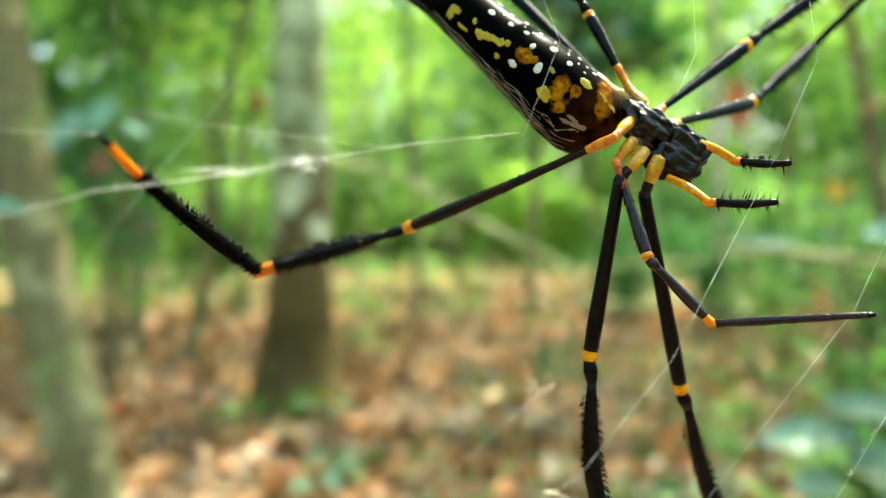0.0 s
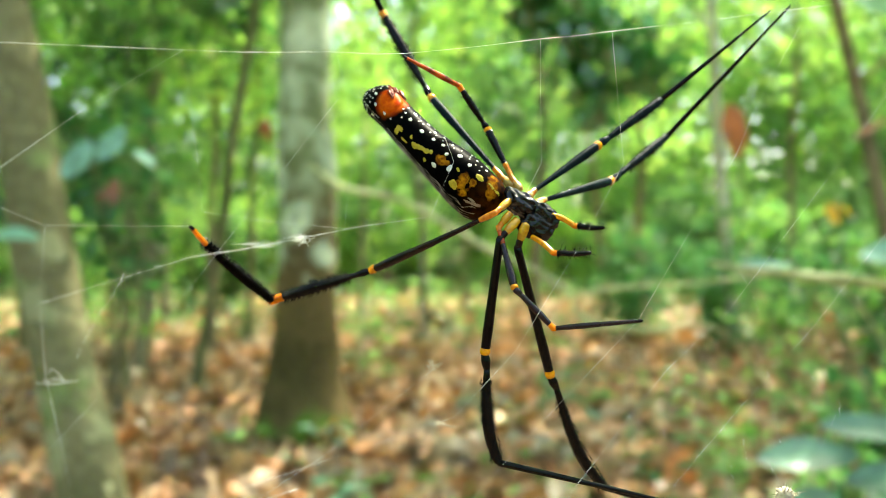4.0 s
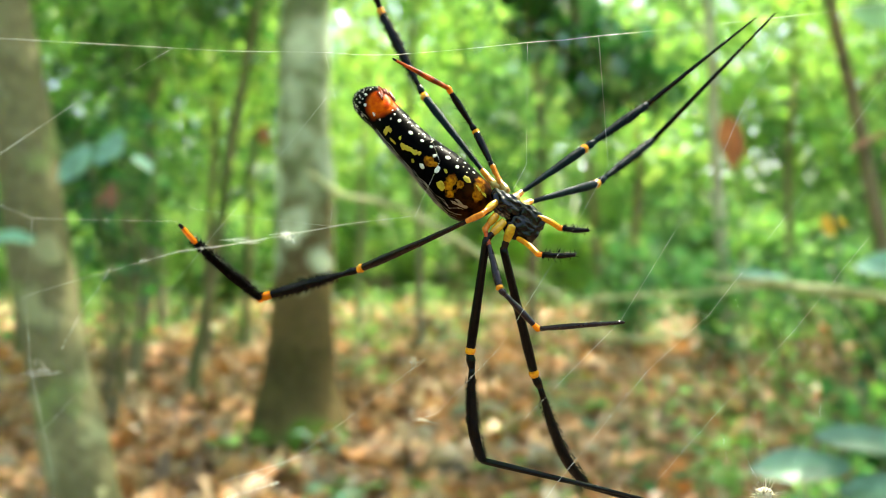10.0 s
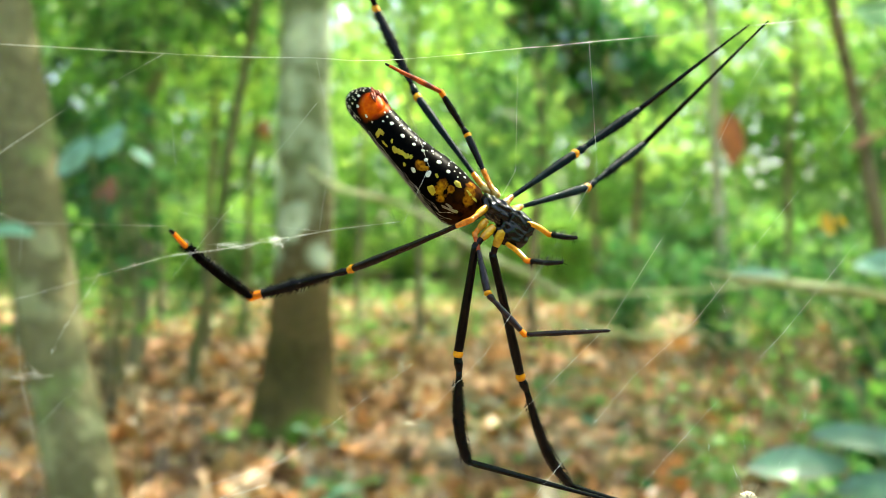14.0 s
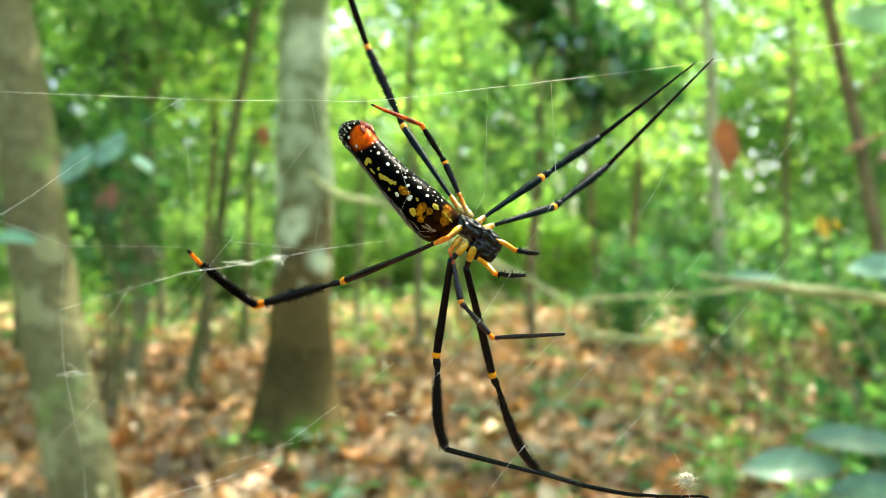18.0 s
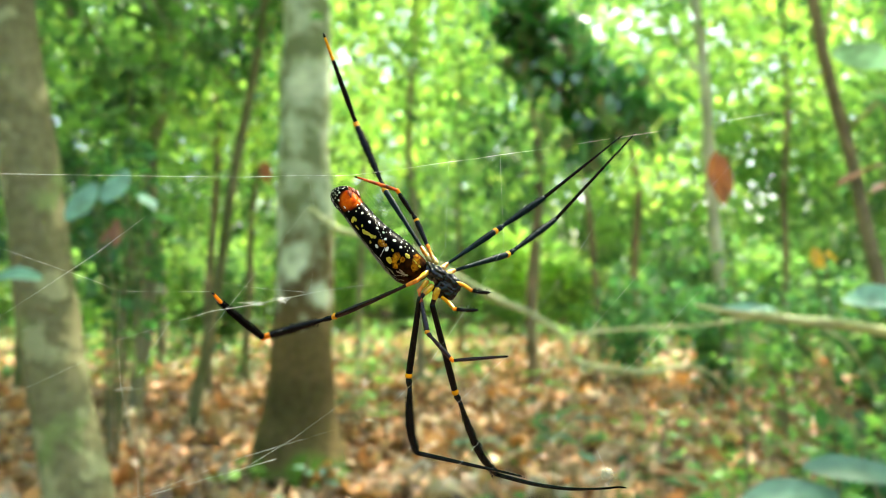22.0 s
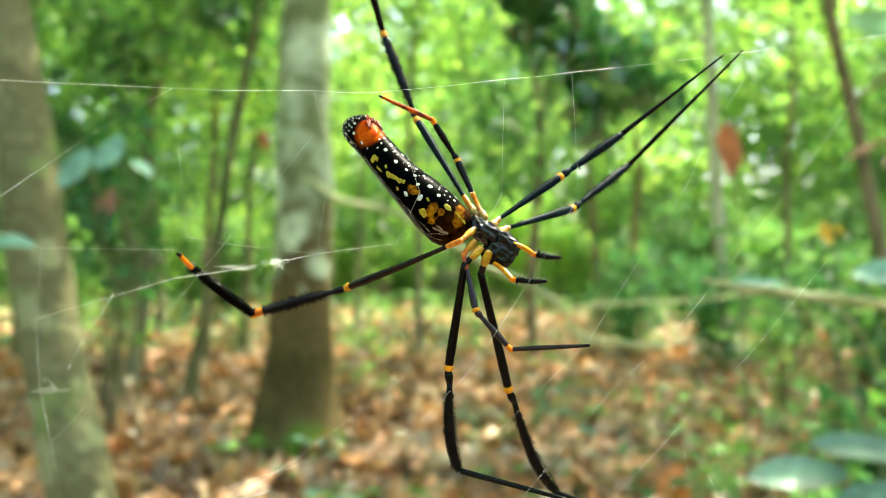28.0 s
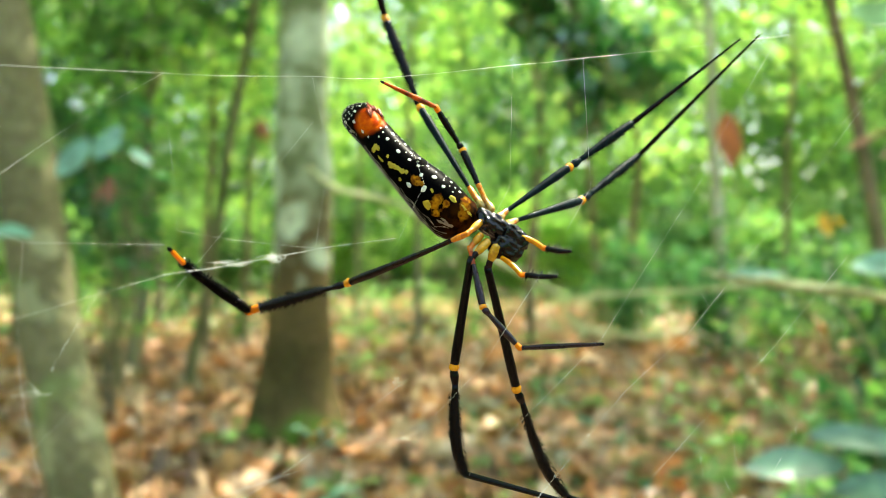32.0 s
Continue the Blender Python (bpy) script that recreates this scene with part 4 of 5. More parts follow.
def build_pattern():
    """White dots, yellow patches, ochre clouds, flank lines and the red spinneret knob of the abdomen."""
    white = [(0.637, 26, 0.52, 0.52), (0.653, 56, 0.72, 0.48), (0.535, 24, 0.64, 0.52), (0.56, 66, 0.56, 0.40), (0.486, 54, 0.40, 0.36), (0.45, 29, 0.52, 0.44), (0.425, 58, 0.40, 0.36), (0.384, 33, 0.52, 0.44),
             (0.354, 53, 0.36, 0.36), (0.403, 84, 0.28, 0.28), (0.326, 18, 0.48, 0.56), (0.266, 36, 0.72, 0.64), (0.321, 82, 0.48, 0.44), (0.244, 69, 0.28, 0.28), (0.241, 84, 0.36, 0.32)]
    white_front = [(0.191, 63, 0.40, 0.40), (0.186, 34, 0.52, 0.52), (0.219, 48, 0.24, 0.24), (0.147, 58, 0.28, 0.24), (0.114, 60, 0.40, 0.40), (0.147, 84, 0.60, 0.40), (0.689, 30, 0.32, 0.28),
                   (0.711, 54, 0.28, 0.28), (0.719, 34, 0.28, 0.28), (0.683, 10, 0.24, 0.24), (0.598, 50, 0.28, 0.24), (0.348, -21, 0.88, 0.56), (0.257, -2, 0.68, 0.96)]
    white_tip = [(0.989, -8, 0.48, 0.44), (0.909, 5, 0.44, 0.40), (0.873, -22, 0.52, 0.40), (0.945, -46, 0.36, 0.32), (0.928, -63, 0.32, 0.24), (0.931, -12, 0.24, 0.24), (0.915, -26, 0.28, 0.24), (1.019, 43, 0.28, 0.24), (0.95, 18, 0.28, 0.24), (0.915, 29, 0.28, 0.24), (0.791, -21, 0.56, 0.32), (0.876, -60, 0.60, 0.32), (0.736, -18, 0.24, 0.24), (1.014, -42, 0.24, 0.20)]
    far_side = [(0.62, 88, 0.4, 0.36), (0.55, 95, 0.44, 0.4), (0.48, 90, 0.4, 0.36), (0.36, 105, 0.44, 0.4), (0.3, 100, 0.4, 0.4), (0.24, 104, 0.44, 0.36), (0.17, 100, 0.4, 0.36)]
    fine_row = [(0.60, 42), (0.57, 47), (0.50, 40), (0.465, 46), (0.41, 44), (0.37, 42), (0.33, 45), (0.29, 53), (0.23, 55), (0.17, 47), (0.13, 42), (0.63, 66), (0.52, 74), (0.44, 72), (0.38, 68)]
    white_front += [(s, a, 0.21, 0.2) for s, a in fine_row]
    for k, (s, a, ds, da) in enumerate(white + white_front + white_tip + far_side):
        pad("white_spot", s, a, ds * 0.86, da * 0.86, white_spot, 0.000035, k)
    for k in range(26):
        pad("white_spot", 0.905 + 0.0042 * k, -78 + (k * 67) % 150, 0.16 + 0.05 * (k % 3), 0.15 + 0.04 * (k % 2), white_spot, 0.00003, 200 + k, 0.4)
    gold = [(0.665, -26, 0.55, 1.10), (0.645, -16, 0.7, 0.45), (0.598, -33, 1.04, 0.25), (0.562, -10, 0.36, 0.36), (0.513, -19, 0.95, 0.72), (0.485, -14, 0.95, 0.42), (0.453, -10, 1.2, 0.45), (0.43, -6, 0.7, 0.42), (0.406, -2, 0.48, 0.44),
            (0.186, -22, 1.05, 0.84), (0.211, 8, 0.56, 0.32), (0.095, 29, 1.12, 0.68), (0.417, -29, 0.50, 0.36), (0.005, 30, 1.3, 0.4)]
    for k, (s, a, ds, da) in enumerate(gold):
        pad("yellow_spot", s, a, ds, da, yellow_spot, 0.00003, 60 + k, 0.55)
    for k, (s, a, ds, da) in enumerate(((0.055, -24, 0.9, 0.3), (0.075, -32, 0.8, 0.28), (0.03, -30, 1.2, 0.4))):
        pad("pale_streak", s, a, ds, da, flank_line, 0.00002, 120 + k, 0.8)
    for k, (a, s0, s1, amp) in enumerate(((-44, 0.02, 0.16, 12), (-48, 0.10, 0.40, 8), (-54, 0.16, 0.74, 6), (-60, 0.02, 0.44, 7), (-63, 0.40, 0.86, 6), (-67, 0.04, 0.62, 7), (-73, 0.10, 0.80, 7), (-79, 0.05, 0.66, 7), (-50, 0.82, 0.95, 8), (110, 0.1, 0.8, 8))):
        q = []
        for i in range(44):
            s = s0 + (s1 - s0) * i / 43
            q.append(skin(s, a + amp * noise.noise(Vector((s * 16 + k * 4, k, 0))), 0.00001))
        part("flank_line", tube("flank_line", q, [0.00011 * max(0.1, 0.55 + 0.9 * noise.noise(Vector((i * 0.22, k * 3.3, 4)))) for i in range(44)], flank_line, 5), abdomen)
    knob = pad("spinneret_knob", 0.815, 27, 3.0, 3.3, abdomen_skin, 0.0003, 3, 0.1)
    tagged(knob, "swollen red-orange spinneret knob")
    rng = np.random.default_rng(4)
    for k in range(9):
        a = 34 + 6 * k + rng.normal(0, 2)
        q = [skin(0.868 + 0.012 * rng.normal() - 0.0016 * abs(a - 55) + d, a + e, 0.00035) for d, e in ((-0.028, -3), (0.0, 0), (0.018, 4))]
        part("spinneret", tube("spinneret", q, [0.00018, 0.00034, 0.0002], red_knob, 8, 3), knob)


build_pattern()


def build_legs():
    leg([(6.3, 143.0, 5.6), (-19.8, 159.9, -5.5), (-40.9, 158.2, -11.5), (-42.7, 114.6, 2.7)],
        dict(r=0.88, root=(9.4, 147.0, 8.2), label="bent black hind leg with orange joint and orange foot", femur=brown_black, met=black_velvet, coxa=yellow, tro=0.11, tro_mat=rusty_amber, coxa_r=0.9, joint=2.7, rt=1.25, rm=0.92, met_swell=1.1, cut=0.84, nail=0.972, tarsus=orange, hair=702, met_hair=1000, bow=(0.0, 0, -0.2), met_bow=(-0.3, 0, -0.5), hl=0.0011), 1)
    global upper_leg
    upper_leg = leg([(8.6, 155.2, 13.6), (-5.2, 172.7, 35.6), (-15.4, 181.5, 59.0), (-25.2, 174.0, 87.6)],
        dict(r=0.95, root=(10.6, 152.0, 11.2), label="long black leg with amber knee stretched upward", femur=blue_black, coxa=pale_yellow, coxa_r=1.1, tro=0.1, tro_mat=orange, joint=1.6, ankle=amber, rt=1.15, rm=1.0, cut=0.7, tarsus=amber, hair=513, met_hair=260), 3)
    leg([(10.5, 152.2, 13.0), (5.7, 156.0, 24.0), (-0.1, 154.7, 32.9), (-10.5, 136.0, 34.3)],
        dict(r=0.78, root=(11.9, 150.0, 10.6), label="short leg with rusty base and rusty foot", femur=black, coxa=pale_yellow, coxa_r=1.05, tro=0.3, tro_mat=orange, joint=1.5, rt=0.9, rm=0.75, met=rust, hair=60, met_hair=40, hl=0.0006), 5)
    leg([(14.6, 152.5, 10.3), (30.3, 162.6, 21.2), (46.6, 171.8, 32.6), (71.2, 169.2, 52.2)],
        dict(r=0.98, root=(13.2, 150.5, 8.9), label="long blue-black foreleg with a brushy tibia", femur=blue_black, tibia=blue_black, coxa=pale_yellow, coxa_r=1.05, tro=0.04, rt=1.05, rm=0.55, hair=216), 7)
    leg([(16.6, 152.4, 8.5), (34.9, 171.5, 14.2), (52.7, 188.4, 26.9), (75.8, 169.4, 53.3)],
        dict(r=0.98, root=(15.0, 150.2, 7.4), label="long blue-black foreleg with an amber knee", femur=blue_black, tibia=blue_black, coxa=pale_yellow, coxa_r=1.15, tro=0.04, rt=1.05, rm=0.6, hair=216), 9)
    leg([(7.0, 144.6, 2.8), (9.5, 139.2, -8.8), (16.5, 137.8, -16.3), (31.1, 130.4, -14.4)],
        dict(r=0.72, root=(9.4, 145.4, 5.6), label="short folded leg with rusty base and dark purple foot", femur=purple, coxa=yellow, coxa_r=1.15, tro=0.28, tro_mat=rust, tibia=purple, joint=1.4, ankle=orange, rt=0.9, rm=0.78, blunt=1.5, met=purple, met_hair=50, hl=0.0005), 11)
    leg([(7.2, 143.6, 0.6), (4.0, 145.8, -21.8), (6.3, 145.9, -43.3), (34.1, 125.5, -44.5)],
        dict(r=0.98, root=(10.8, 145.4, 4.3), label="long black leg hanging down, foot on a web thread", femur=black, coxa=yellow, coxa_r=0.95, tro=0.05, tro_mat=brown_black, rt=1.1, rm=0.62, hair=1000, tl=0.0008, met_hair=60, hl=0.0005, taper=(0.8, 0.86, 0.92, 1.04, 0.95), tib_bow=(-1.0, 0, 0)), 13)
    leg([(10.7, 145.4, -1.2), (17.5, 151.6, -27.4), (30.2, 162.0, -53.5), (62.5, 132.3, -49.3)],
        dict(r=1.0, root=(12.4, 144.9, 3.4), label="long black leg hanging down with an amber knee", femur=black, coxa=yellow, coxa_r=0.98, tro=0.05, tro_mat=brown_black, rt=1.1, rm=0.62, hair=1000, tl=0.0008, met_hair=60, hl=0.0005, taper=(0.8, 0.86, 0.92, 1.04, 0.95), tib_bow=(-1.2, 0, -1.0), met_bow=(0, 0, -2)), 15)


build_legs()


def build_head():
    thorax = part("cephalothorax", blob("cephalothorax", rel((12.0, 148.6, 7.4)), (0.0030, 0.0024, 0.0042), black_rough, (0.62, -0.05, -0.5), 0.26, 2.6, 4, 5), spider, "rough glossy black front body")
    part("chelicera", blob("chelicera", rel((16.2, 146.8, 4.9)), (0.0017, 0.0022, 0.0031), black_rough, (0.5, -0.1, -0.38), 0.2, 3.0, 9, 5, 0.75), thorax)
    part("chelicera", blob("chelicera", rel((14.9, 146.2, 2.9)), (0.0017, 0.0022, 0.0031), black_rough, (0.5, -0.1, -0.38), 0.2, 3.0, 14, 5, 0.75), thorax)
    part("lip", blob("lip", rel((12.4, 146.0, 2.6)), (0.0013, 0.0015, 0.0022), brown_black, (0.5, -0.1, -0.8), 0.15, 3.0, 2, 3), thorax, "dark brown mouthpart")
    part("pedicel", blob("pedicel", rel((10.4, 151.8, 8.8)), (0.0012, 0.0012, 0.0020), brown_black, (0.6, 0, -0.5), 0.1, 2, 3, 3), spider)
    # the sharpest place lies just before the head
    o = rel((12.0, 139.5, 5.0))
    thorax.data.transform(Matrix.Translation(-o))
    thorax.location = o
    for piece in thorax.children:
        piece.location = -o
    cam.data.dof.focus_object = thorax
    for (b, j, t), sd in (((rel((17.5, 145.5, 5.2)), rel((21.9, 145.2, 2.9)), rel((26.7, 140.6, 2.3))), 5), ((rel((13.6, 145.2, 0.9)), rel((17.0, 140.4, -2.3)), rel((23.3, 136.4, -2.4))), 6)):
        m = j.lerp(t, 0.12)
        palp = segment("palp", [b, b.lerp(j, 0.5) + Vector((0, 0, 0.0003)), j], [0.00050, 0.00056, 0.00052], amber, spider, 10, 5, "orange-yellow palp with a black bristly tip")
        segment("palp_joint", [j - (j - b) * 0.08, j, m], [0.0005, 0.00056, 0.00050], orange, palp, 10, 4)
        segment("palp_tip", [m, m.lerp(t, 0.5) - Vector((0, 0, 0.0002)), t], [0.00048, 0.00055, 0.00034], black, palp, 10, 5)
        bristles(m, t, 0.00048, 0.0004, 46, 0.0015, palp, sd, 0.35)
        bristles(j, m.lerp(t, 0.6), 0.0005, 0.00048, 60, 0.0007, palp, sd + 20, 0.6)


build_head()


# ---------------------------------------------------------------- web
def plane_y(x, z):
    """The sheet of the web, in millimetres; z from eye height."""
    return 129.3 + 0.3234 * x + 0.2874 * z


web = new("orb_web")
web.location = BODY
tagged(web, "large loose orb web of pale silk threads with bits of debris", "spider web")


def thread(points, r=0.035, sag=0.0, name="thread"):
    """A silk thread through the points; its thickness comes and goes along it."""
    q = [rel((x, plane_y(x, z), z)) for x, z in points]
    if sag:
        q2 = [q[0]]
        for a, b in zip(q, q[1:]):
            q2 += [a.lerp(b, 0.5) - Vector((0, 0, sag * 0.001)), b]
        q, _ = glide(q2, [1] * len(q2), 5)
    fine, rr = [], []
    for a, b in zip(q, q[1:]):
        n = max(2, int((b - a).length / 0.0015))
        fine += [a.lerp(b, i / n) for i in range(n)]
    fine.append(q[-1])
    for p in fine:
        w = noise.noise(Vector((p.x * 75, p.z * 75, r * 900))) + 0.5 * noise.noise(Vector((p.x * 320, p.z * 320, r * 500)))
        rr.append(r * 0.00125 * min(1.35, max(0.25, 0.85 + 1.5 * w)))
    return part(name, tube(name, fine, rr, silk, 4), web)


def on_web(x, z, lift=0.0):
    return rel((x, plane_y(x, z) + lift, z))


def beads(points, count, seed, r=0.07):
    """A broken sticky thread: small drops and short bits along a line."""
    rng = np.random.default_rng(seed)
    q, _ = glide([on_web(*p) for p in points], [1] * len(points), 12)
    pieces = []
    for i in range(count):
        t = rng.random() * (len(q) - 1.001)
        j = int(t)
        p = q[j].lerp(q[j + 1], t - j)
        d = (q[j + 1] - q[j]).normalized()
        ln = rng.uniform(0.2, 0.9) * 0.001 * (1 if rng.random() < 0.5 else 0.15)
        w = Vector(rng.normal(0, 0.00012, 3))
        rr = r * 0.001 * rng.uniform(0.4, 1.1) * (0.5 if ln > 0.0002 else 1)
        pieces.append(tube_data([p + w, p + w + d * ln * 0.5, p + w + d * ln], [rr * 0.6, rr, rr * 0.6], 5))
    part("sticky_drops", joined("sticky_drops", pieces, silk), web, "pale sticky drops on a broken thread", "stuff")


def tangle(x, z, size, loops, seed, r=0.06, mats=None, stretch=1.0):
    """A curled scrap of silk and plant fibre."""
    rng = np.random.default_rng(seed)
    o = on_web(x, z)
    p = [o]
    for i in range(loops):
        p.append(o + Vector((rng.normal(0, size * stretch), rng.normal(0, size * 0.5), rng.normal(0, size * 0.7))) * 0.001)
    q, rr = glide(p, [r * 0.001 * rng.uniform(0.6, 1.3) for _ in p], 6)
    part("debris", tube("debris", q, rr, mats or debris_mat, 5), web, "dry tan scrap caught in the web")


def build_web():
    thread([(-170, 30), (-47.0, 32.8), (-22.6, 34.3), (-10.8, 34.9)], 0.033, 0.2)
    thread([(-10.8, 34.9), (15.5, 40.0), (30.9, 43.0), (69.8, 51.0), (130, 64)], 0.034, 0.15)
    thread([(-47.0, 32.8), (-59.8, 22.1), (-70, 12.0), (-105, -18)], 0.022)
    thread([(-46.9, 32.6), (-43.7, 15.4), (-42.1, 5.5)], 0.0107)
    thread([(-42.1, 5.5), (-34.6, 4.2), (-20.3, 2.7), (-6.9, 4.6)], 0.0123)
    thread([(-90, 14), (-68.8, 5.9), (-63.2, 3.4), (-43.6, 3.2)], 0.0123)
    thread([(-22.0, 25.6), (-30.4, 12.6)], 0.0122)
    thread([(-22.6, 34.3), (-18.9, 19.0), (-20.4, 2.9)], 0.0092)
    thread([(-30.4, 12.6), (-37.9, 1.4), (-50.0, -17.2), (-72, -44)], 0.0097)
    thread([(15.5, 40.0), (14.5, 14.8), (11.6, 9.6)], 0.0136)
    thread([(6.6, 15.1), (14.5, 14.8)], 0.0107)
    thread([(30.9, 43.0), (31.2, 15.2), (22.3, 1.0), (8.4, -18.5), (-2.3, -28.3), (-33.9, -35.7), (-60, -44)], 0.0125)
    thread([(90, 66), (62.7, 28.3), (56.7, 17.9), (43.3, 0.8), (31.6, -14.5), (13.4, -29.6), (-8, -48)], 0.0138)
    thread([(118, 52), (99.0, 33.9), (82.9, 17.4), (65.5, 0.7), (50.5, -13.6), (36.3, -23.6), (17.9, -40.9), (6, -54)], 0.0155)
    thread([(92, 2), (69.5, -17.2), (50.2, -31.4), (35.9, -42.7)], 0.0125)
    thread([(47.1, -13.1), (55.1, -15.3)], 0.0078)
    thread([(-7.6, 30.9), (-1.9, 14.8), (-6.3, 4.3)], 0.0107)
    thread([(-63.2, 3.4), (-62.4, -8.0)], 0.0123)
    thread([(-62.4, -8.0), (-60.5, -18.2), (-55.9, -32.6), (-52, -52)], 0.0107)
    thread([(-62.4, -8.0), (-43.1, -1.6), (-36.1, -0.6), (-27.5, 1.1), (-17.5, 3.1), (-6.9, 4.6)], 0.023)
    thread([(-62.4, -8.0), (-66.4, -11.4), (-95, -26)], 0.0122)
    thread([(-26, -36.5), (-52, -42), (-80, -50)], 0.025)
    thread([(-5.5, -20.5), (-22, -32), (-40, -42)], 0.0107)
    beads([(-51.9, -3.7), (-53.1, -6.6), (-55.2, -11.1), (-56.9, -15.8)], 60, 1, 0.042)
    beads([(-7.5, -8.9), (-6.6, -19.8), (-6.8, -37.7)], 36, 2, 0.035)
    beads([(53.8, -16.7), (57.6, -25.3)], 16, 3, 0.05)
    beads([(58.1, -31.4), (58.2, -37.4)], 14, 4, 0.05)
    beads([(50.6, -34.8), (51.1, -39.7)], 12, 5, 0.05)
    beads([(66.0, -24.7), (70.7, -31.3)], 12, 6, 0.05)
    beads([(92, 2), (69.5, -17.2), (50.2, -31.4), (35.9, -42.7)], 60, 7, 0.042)
    beads([(65.5, 0.7), (50.5, -13.6), (36.3, -23.6), (17.9, -40.9)], 50, 8, 0.038)
    beads([(-62.4, -8.0), (-43.1, -1.6), (-27.5, 1.1)], 50, 9, 0.035)
    beads([(34.1, -30.7), (35.4, -35.2)], 14, 10, 0.035)
    beads([(75, -30), (60, -48)], 30, 11, 0.042)
    beads([(55.3, -40.2), (57.3, -45.2)], 22, 12, 0.049)
    for k, (a, b) in enumerate((((40, -8), (44, -23)), ((62, -5), (66, -20)), ((80, -8), (84, -30)), ((70, -12), (73, -37)), ((45, -25), (48, -46)), ((88, -12), (80, -36)), ((54, -6), (57, -14)))):
        beads([a, ((a[0] + b[0]) / 2 + 0.6, (a[1] + b[1]) / 2), b], 15, 20 + k, 0.05)
    tangle(-27.3, 1.2, 0.8, 44, 1, 0.024, silk, 1.2)
    tangle(-32.5, 0.0, 0.45, 30, 2, 0.015, silk, 5.0)
    tangle(-59.6, -18.6, 1.1, 10, 3, 0.018, silk)
    tangle(-6.0, -20.0, 0.8, 9, 4, 0.06)
    tangle(-4.5, -29.2, 0.7, 5, 5, 0.07, None, 2.2)
    tangle(-5.5, -12.0, 0.6, 4, 6, 0.03, None, 2.5)
    seed_at = on_web(57.6, -46.3, -1.0)
    burr = part("burr", blob("burr", seed_at, (0.0015, 0.0014, 0.0016), debris_mat, (0, 0, 1), 0.4, 2.0, 4, 3), web, "pale fuzzy burr caught in the web")
    rng = np.random.default_rng(9)
    pieces = []
    for i in range(90):
        d = Vector(rng.normal(0, 1, 3)).normalized()
        pieces.append(tube_data([seed_at + d * 0.0008, seed_at + d * 0.0010 + d * 0.0026 * rng.uniform(0.5, 1.1)], [0.00009, 0.00003], 4))
    part("burr_hairs", joined("burr_hairs", pieces, debris_mat), burr, kind="stuff")
    for k, (a, b) in enumerate((((-170, 26), (-1.62, 2.95, 1.75)), ((130, 64), (1.20, 3.06, 1.70)), ((110, 46), (1.26, 3.08, 1.30)), ((-105, -18), (-1.50, 2.95, 1.2)), ((-5, -56), (-0.3, 1.9, 0.03)))):
        p = rel((a[0], plane_y(*a), a[1]))
        part("anchor_thread", tube("anchor_thread", [p, Vector(b) - BODY], [0.00003, 0.00003], silk, 4), web)


build_web()


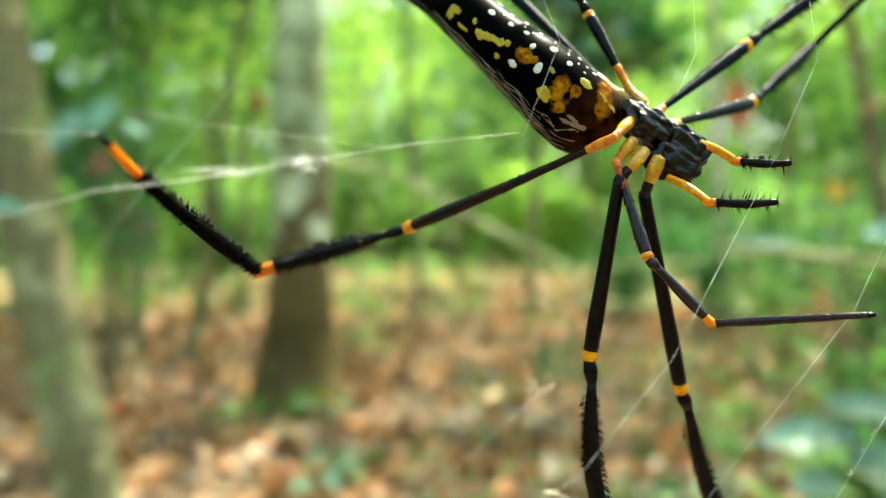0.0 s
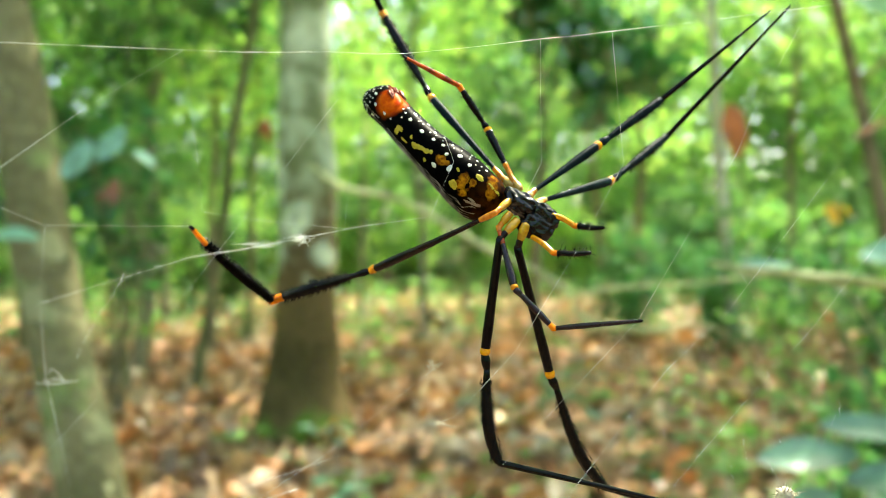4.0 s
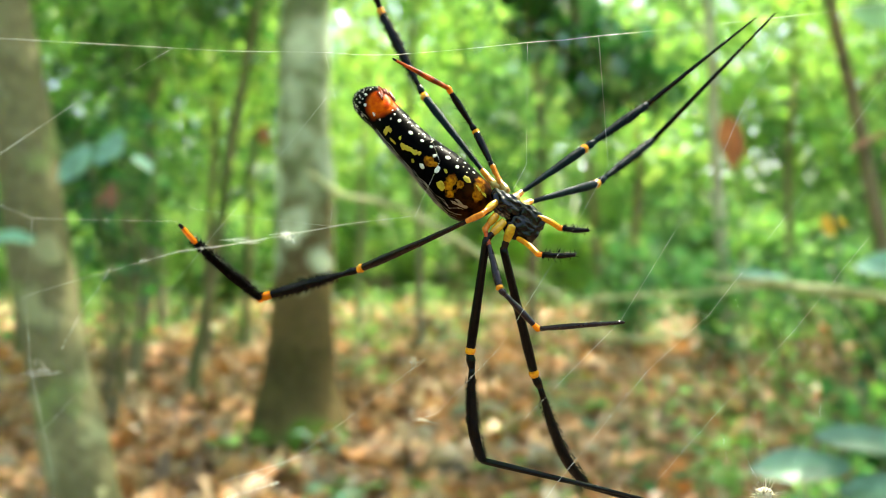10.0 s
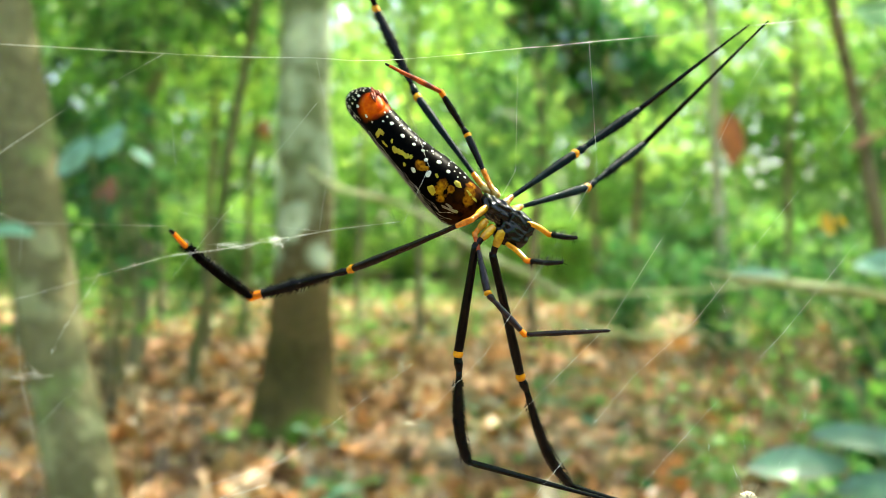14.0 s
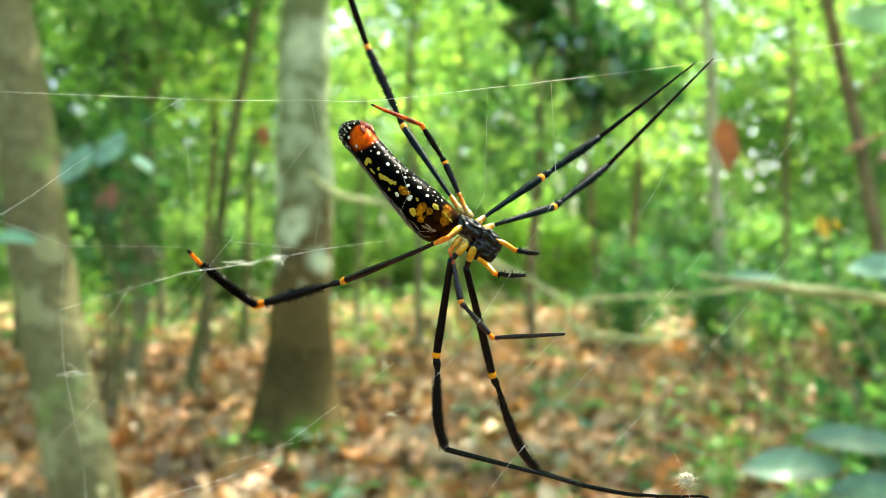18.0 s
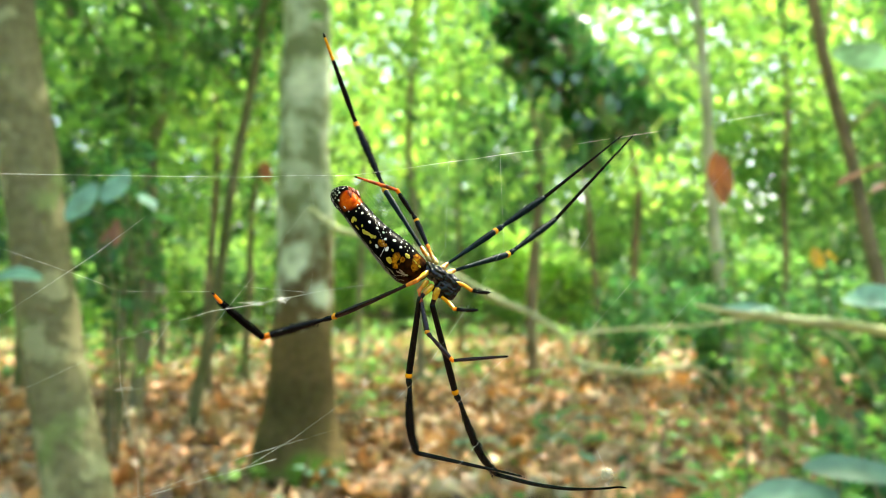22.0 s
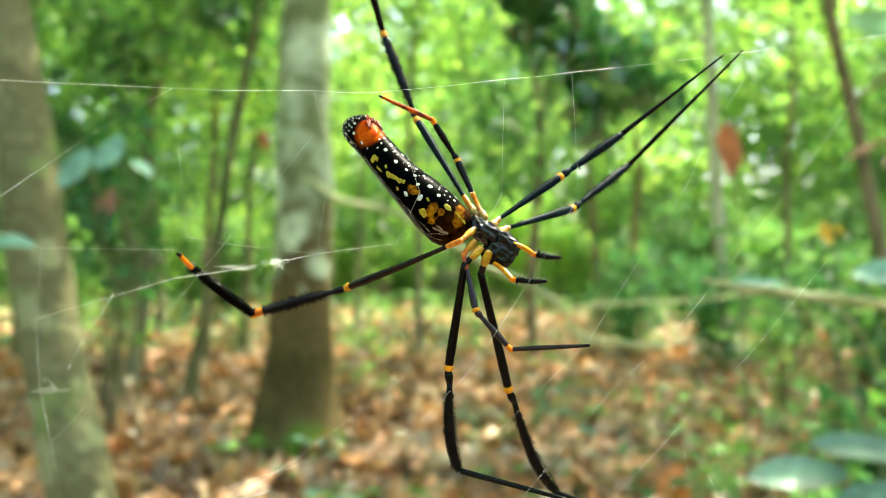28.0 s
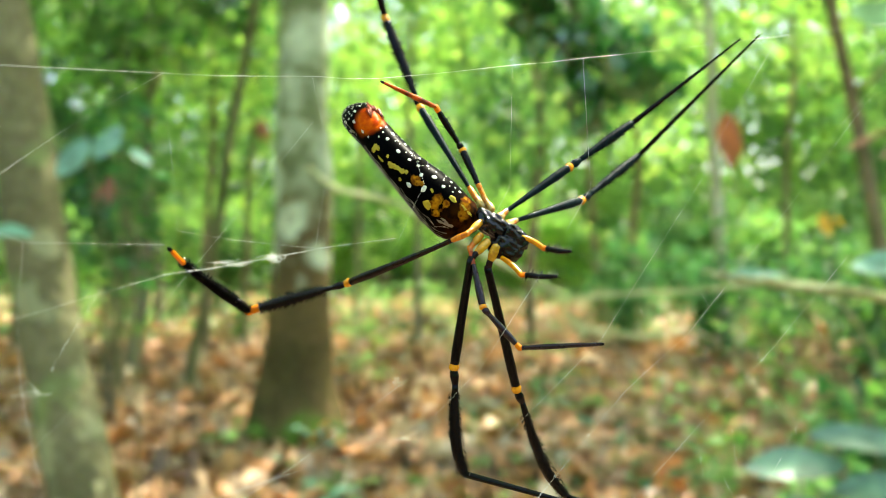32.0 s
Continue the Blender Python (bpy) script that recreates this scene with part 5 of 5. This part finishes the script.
# ---------------------------------------------------------------- what moves
# seconds, the sway of web and spider in millimetres, the spider's own shift in millimetres and its turn in degrees
SWAY = [
    (0, -0.00, 0.00, 0.00, 0.00, 0.09, -0.01, -0.26, -0.15, -0.28),
    (0.5, 1.29, -5.64, 0.42, 0.00, 0.05, 0.01, -0.08, -0.10, -0.16),
    (1, 0.73, -4.21, 0.41, -0.01, -0.01, 0.02, -0.06, -0.12, -0.16),
    (1.5, -0.62, 2.96, -0.33, -0.02, -0.07, 0.02, -0.09, -0.13, -0.15),
    (2, -0.99, 3.74, -0.09, -0.03, -0.13, 0.04, -0.20, -0.15, -0.16),
    (2.5, 0.15, -0.50, 0.18, -0.09, -0.34, 0.07, -0.49, -0.19, -0.33),
    (3, 0.51, -1.65, -0.11, -0.15, -0.51, 0.10, -0.82, -0.25, -0.53),
    (3.5, -0.88, 4.23, -0.50, -0.17, -0.53, 0.12, -1.10, -0.35, -0.65),
    (5.5, 0.09, 0.23, 0.10, -0.16, -0.38, 0.12, -1.22, -0.38, -0.62),
    (6, -0.23, 0.17, -0.29, -0.13, -0.17, 0.11, -1.05, -0.36, -0.50),
    (6.5, -0.60, 1.01, 0.07, -0.11, -0.19, 0.11, -0.85, -0.43, -0.45),
    (7, -0.32, 0.08, 0.04, -0.12, -0.38, 0.12, -0.87, -0.48, -0.48),
    (7.5, 1.10, 0.15, 0.92, -0.10, -0.39, 0.12, -0.83, -0.43, -0.37),
    (8, -0.63, -1.41, -1.02, -0.03, -0.11, 0.09, -0.59, -0.45, -0.10),
    (8.5, 1.51, -1.07, 0.09, -0.00, 0.09, 0.04, -0.35, -0.60, 0.05),
    (9, 0.67, 0.83, -0.00, -0.01, 0.07, 0.01, -0.39, -0.62, 0.04),
    (9.5, -2.08, 2.42, -0.64, -0.02, -0.03, 0.00, -0.54, -0.47, -0.06),
    (10, 0.91, -1.22, 0.61, -0.02, -0.09, 0.01, -0.41, -0.31, -0.09),
    (10.5, -0.73, 0.18, 0.30, -0.01, -0.07, 0.01, 0.01, -0.13, 0.07),
    (11, -0.04, 1.07, 0.08, -0.00, -0.06, 0.00, 0.33, 0.04, 0.14),
    (11.5, -1.30, 2.82, -0.31, -0.00, -0.10, 0.00, 0.20, 0.10, 0.07),
    (12, 1.59, -5.82, 0.26, 0.00, -0.12, 0.02, -0.02, 0.05, 0.15),
    (12.5, 0.44, -0.84, 0.01, 0.02, -0.14, -0.00, 0.20, 0.10, 0.28),
    (13, -0.00, 0.55, -0.01, 0.03, -0.15, -0.07, 0.67, 0.23, 0.27),
    (13.5, -0.83, 1.41, 0.33, 0.04, -0.07, -0.08, 0.88, 0.31, 0.30),
    (14, -0.35, 1.01, -0.32, 0.04, -0.05, -0.05, 0.61, 0.29, 0.35),
    (14.5, 0.60, -1.24, -0.05, 0.04, -0.02, -0.03, 0.27, 0.24, 0.24),
    (16.5, 0.20, -1.55, 0.12, 0.03, 0.08, -0.05, 0.29, 0.27, 0.14),
    (17, 0.35, -1.05, 0.37, 0.02, 0.13, -0.07, 0.37, 0.31, 0.04),
    (17.5, 1.55, -7.37, 0.54, 0.02, 0.20, -0.07, 0.39, 0.28, -0.00),
    (18, 0.80, -3.85, 0.00, 0.03, 0.33, -0.09, 0.63, 0.29, 0.19),
    (18.5, -0.85, 3.06, -0.51, 0.02, 0.26, -0.09, 0.57, 0.29, 0.23),
    (19, -1.31, 6.18, -0.50, 0.01, 0.08, -0.06, 0.04, 0.20, -0.03),
    (19.5, -0.16, 2.90, 0.26, 0.02, 0.03, -0.03, -0.16, 0.18, -0.17),
    (20, -0.58, 1.53, -0.10, 0.03, 0.05, -0.02, -0.06, 0.22, -0.04),
    (20.5, -0.41, 1.69, -0.35, 0.03, 0.00, -0.01, -0.02, 0.26, 0.10),
    (21, -0.16, -0.13, -0.26, 0.02, -0.10, -0.00, 0.04, 0.31, 0.12),
    (21.5, 0.30, -0.48, 0.27, -0.01, -0.24, 0.03, -0.01, 0.25, 0.03),
    (22, 0.36, -0.68, 0.13, -0.02, -0.29, 0.04, -0.04, 0.23, 0.00),
    (22.5, -0.39, 1.83, -0.10, -0.03, -0.19, 0.04, 0.13, 0.24, 0.09),
    (23, -0.97, 3.37, -0.12, -0.06, -0.06, 0.04, 0.34, 0.28, 0.10),
    (23.5, -1.23, 6.30, -0.55, -0.05, -0.03, 0.01, 0.41, 0.38, 0.09),
    (24, 1.06, -5.08, 0.52, -0.03, -0.05, -0.02, 0.37, 0.36, 0.06),
    (24.5, 0.89, -3.60, 0.46, -0.03, -0.01, -0.02, 0.38, 0.25, 0.01),
    (25, -0.48, 1.96, -0.66, -0.03, 0.04, -0.03, 0.44, 0.25, -0.03),
    (25.5, -0.97, 3.87, -0.19, -0.01, 0.07, -0.06, 0.47, 0.32, -0.03),
    (27.5, 0.08, -0.83, 0.08, 0.00, 0.06, -0.09, 0.38, 0.30, 0.01),
    (28, -0.68, 3.94, -0.47, 0.02, 0.02, -0.09, 0.38, 0.24, 0.11),
    (28.5, 1.38, -6.38, 0.59, 0.05, -0.02, -0.11, 0.63, 0.35, 0.24),
    (29, 1.22, -6.11, 0.68, 0.06, -0.03, -0.13, 0.70, 0.43, 0.27),
    (29.5, 0.60, -1.93, 0.24, 0.05, -0.03, -0.10, 0.48, 0.36, 0.19),
    (30, -0.45, 1.81, -0.28, 0.04, -0.02, -0.07, 0.30, 0.28, 0.13),
    (30.5, 0.07, -0.27, -0.04, 0.03, 0.01, -0.06, 0.18, 0.23, 0.08),
    (31, 0.02, 0.51, -0.09, 0.04, 0.01, -0.06, 0.10, 0.21, 0.08),
    (31.5, 0.68, -1.42, 0.27, 0.05, -0.06, -0.03, 0.11, 0.16, 0.16),
    (32, -0.00, 0.00, 0.00, 0.05, -0.17, 0.05, 0.12, 0.03, 0.23),
]

# seconds and the turn of the uppermost leg on the body, in degrees
RAISED = [(0, -3.0), (6, -4.0), (8, -3.0), (9, -0.8), (10, -1.6), (13, -1.5), (17, -0.9), (19, -0.8), (21, -0.6), (23, -0.3), (25, 0.4), (27.5, 2.3), (32, 2.8)]


def motions():
    mm = 0.001
    walk(spider, [(t, Matrix.Translation(BODY + Vector((x + u, y + v, z + w)) * mm) @ pose(0, 0, 0, a, b, c)) for t, x, y, z, u, v, w, a, b, c in SWAY])
    walk(web, [(t, Matrix.Translation(BODY + Vector((x, y, z)) * mm)) for t, x, y, z, u, v, w, a, b, c in SWAY])
    hip = Matrix.Translation(rel((8.6, 155.2, 13.6)))
    walk(upper_leg, [(t, hip @ pose(0, 0, 0, 0, a, 0) @ hip.inverted()) for t, a in RAISED])


motions()
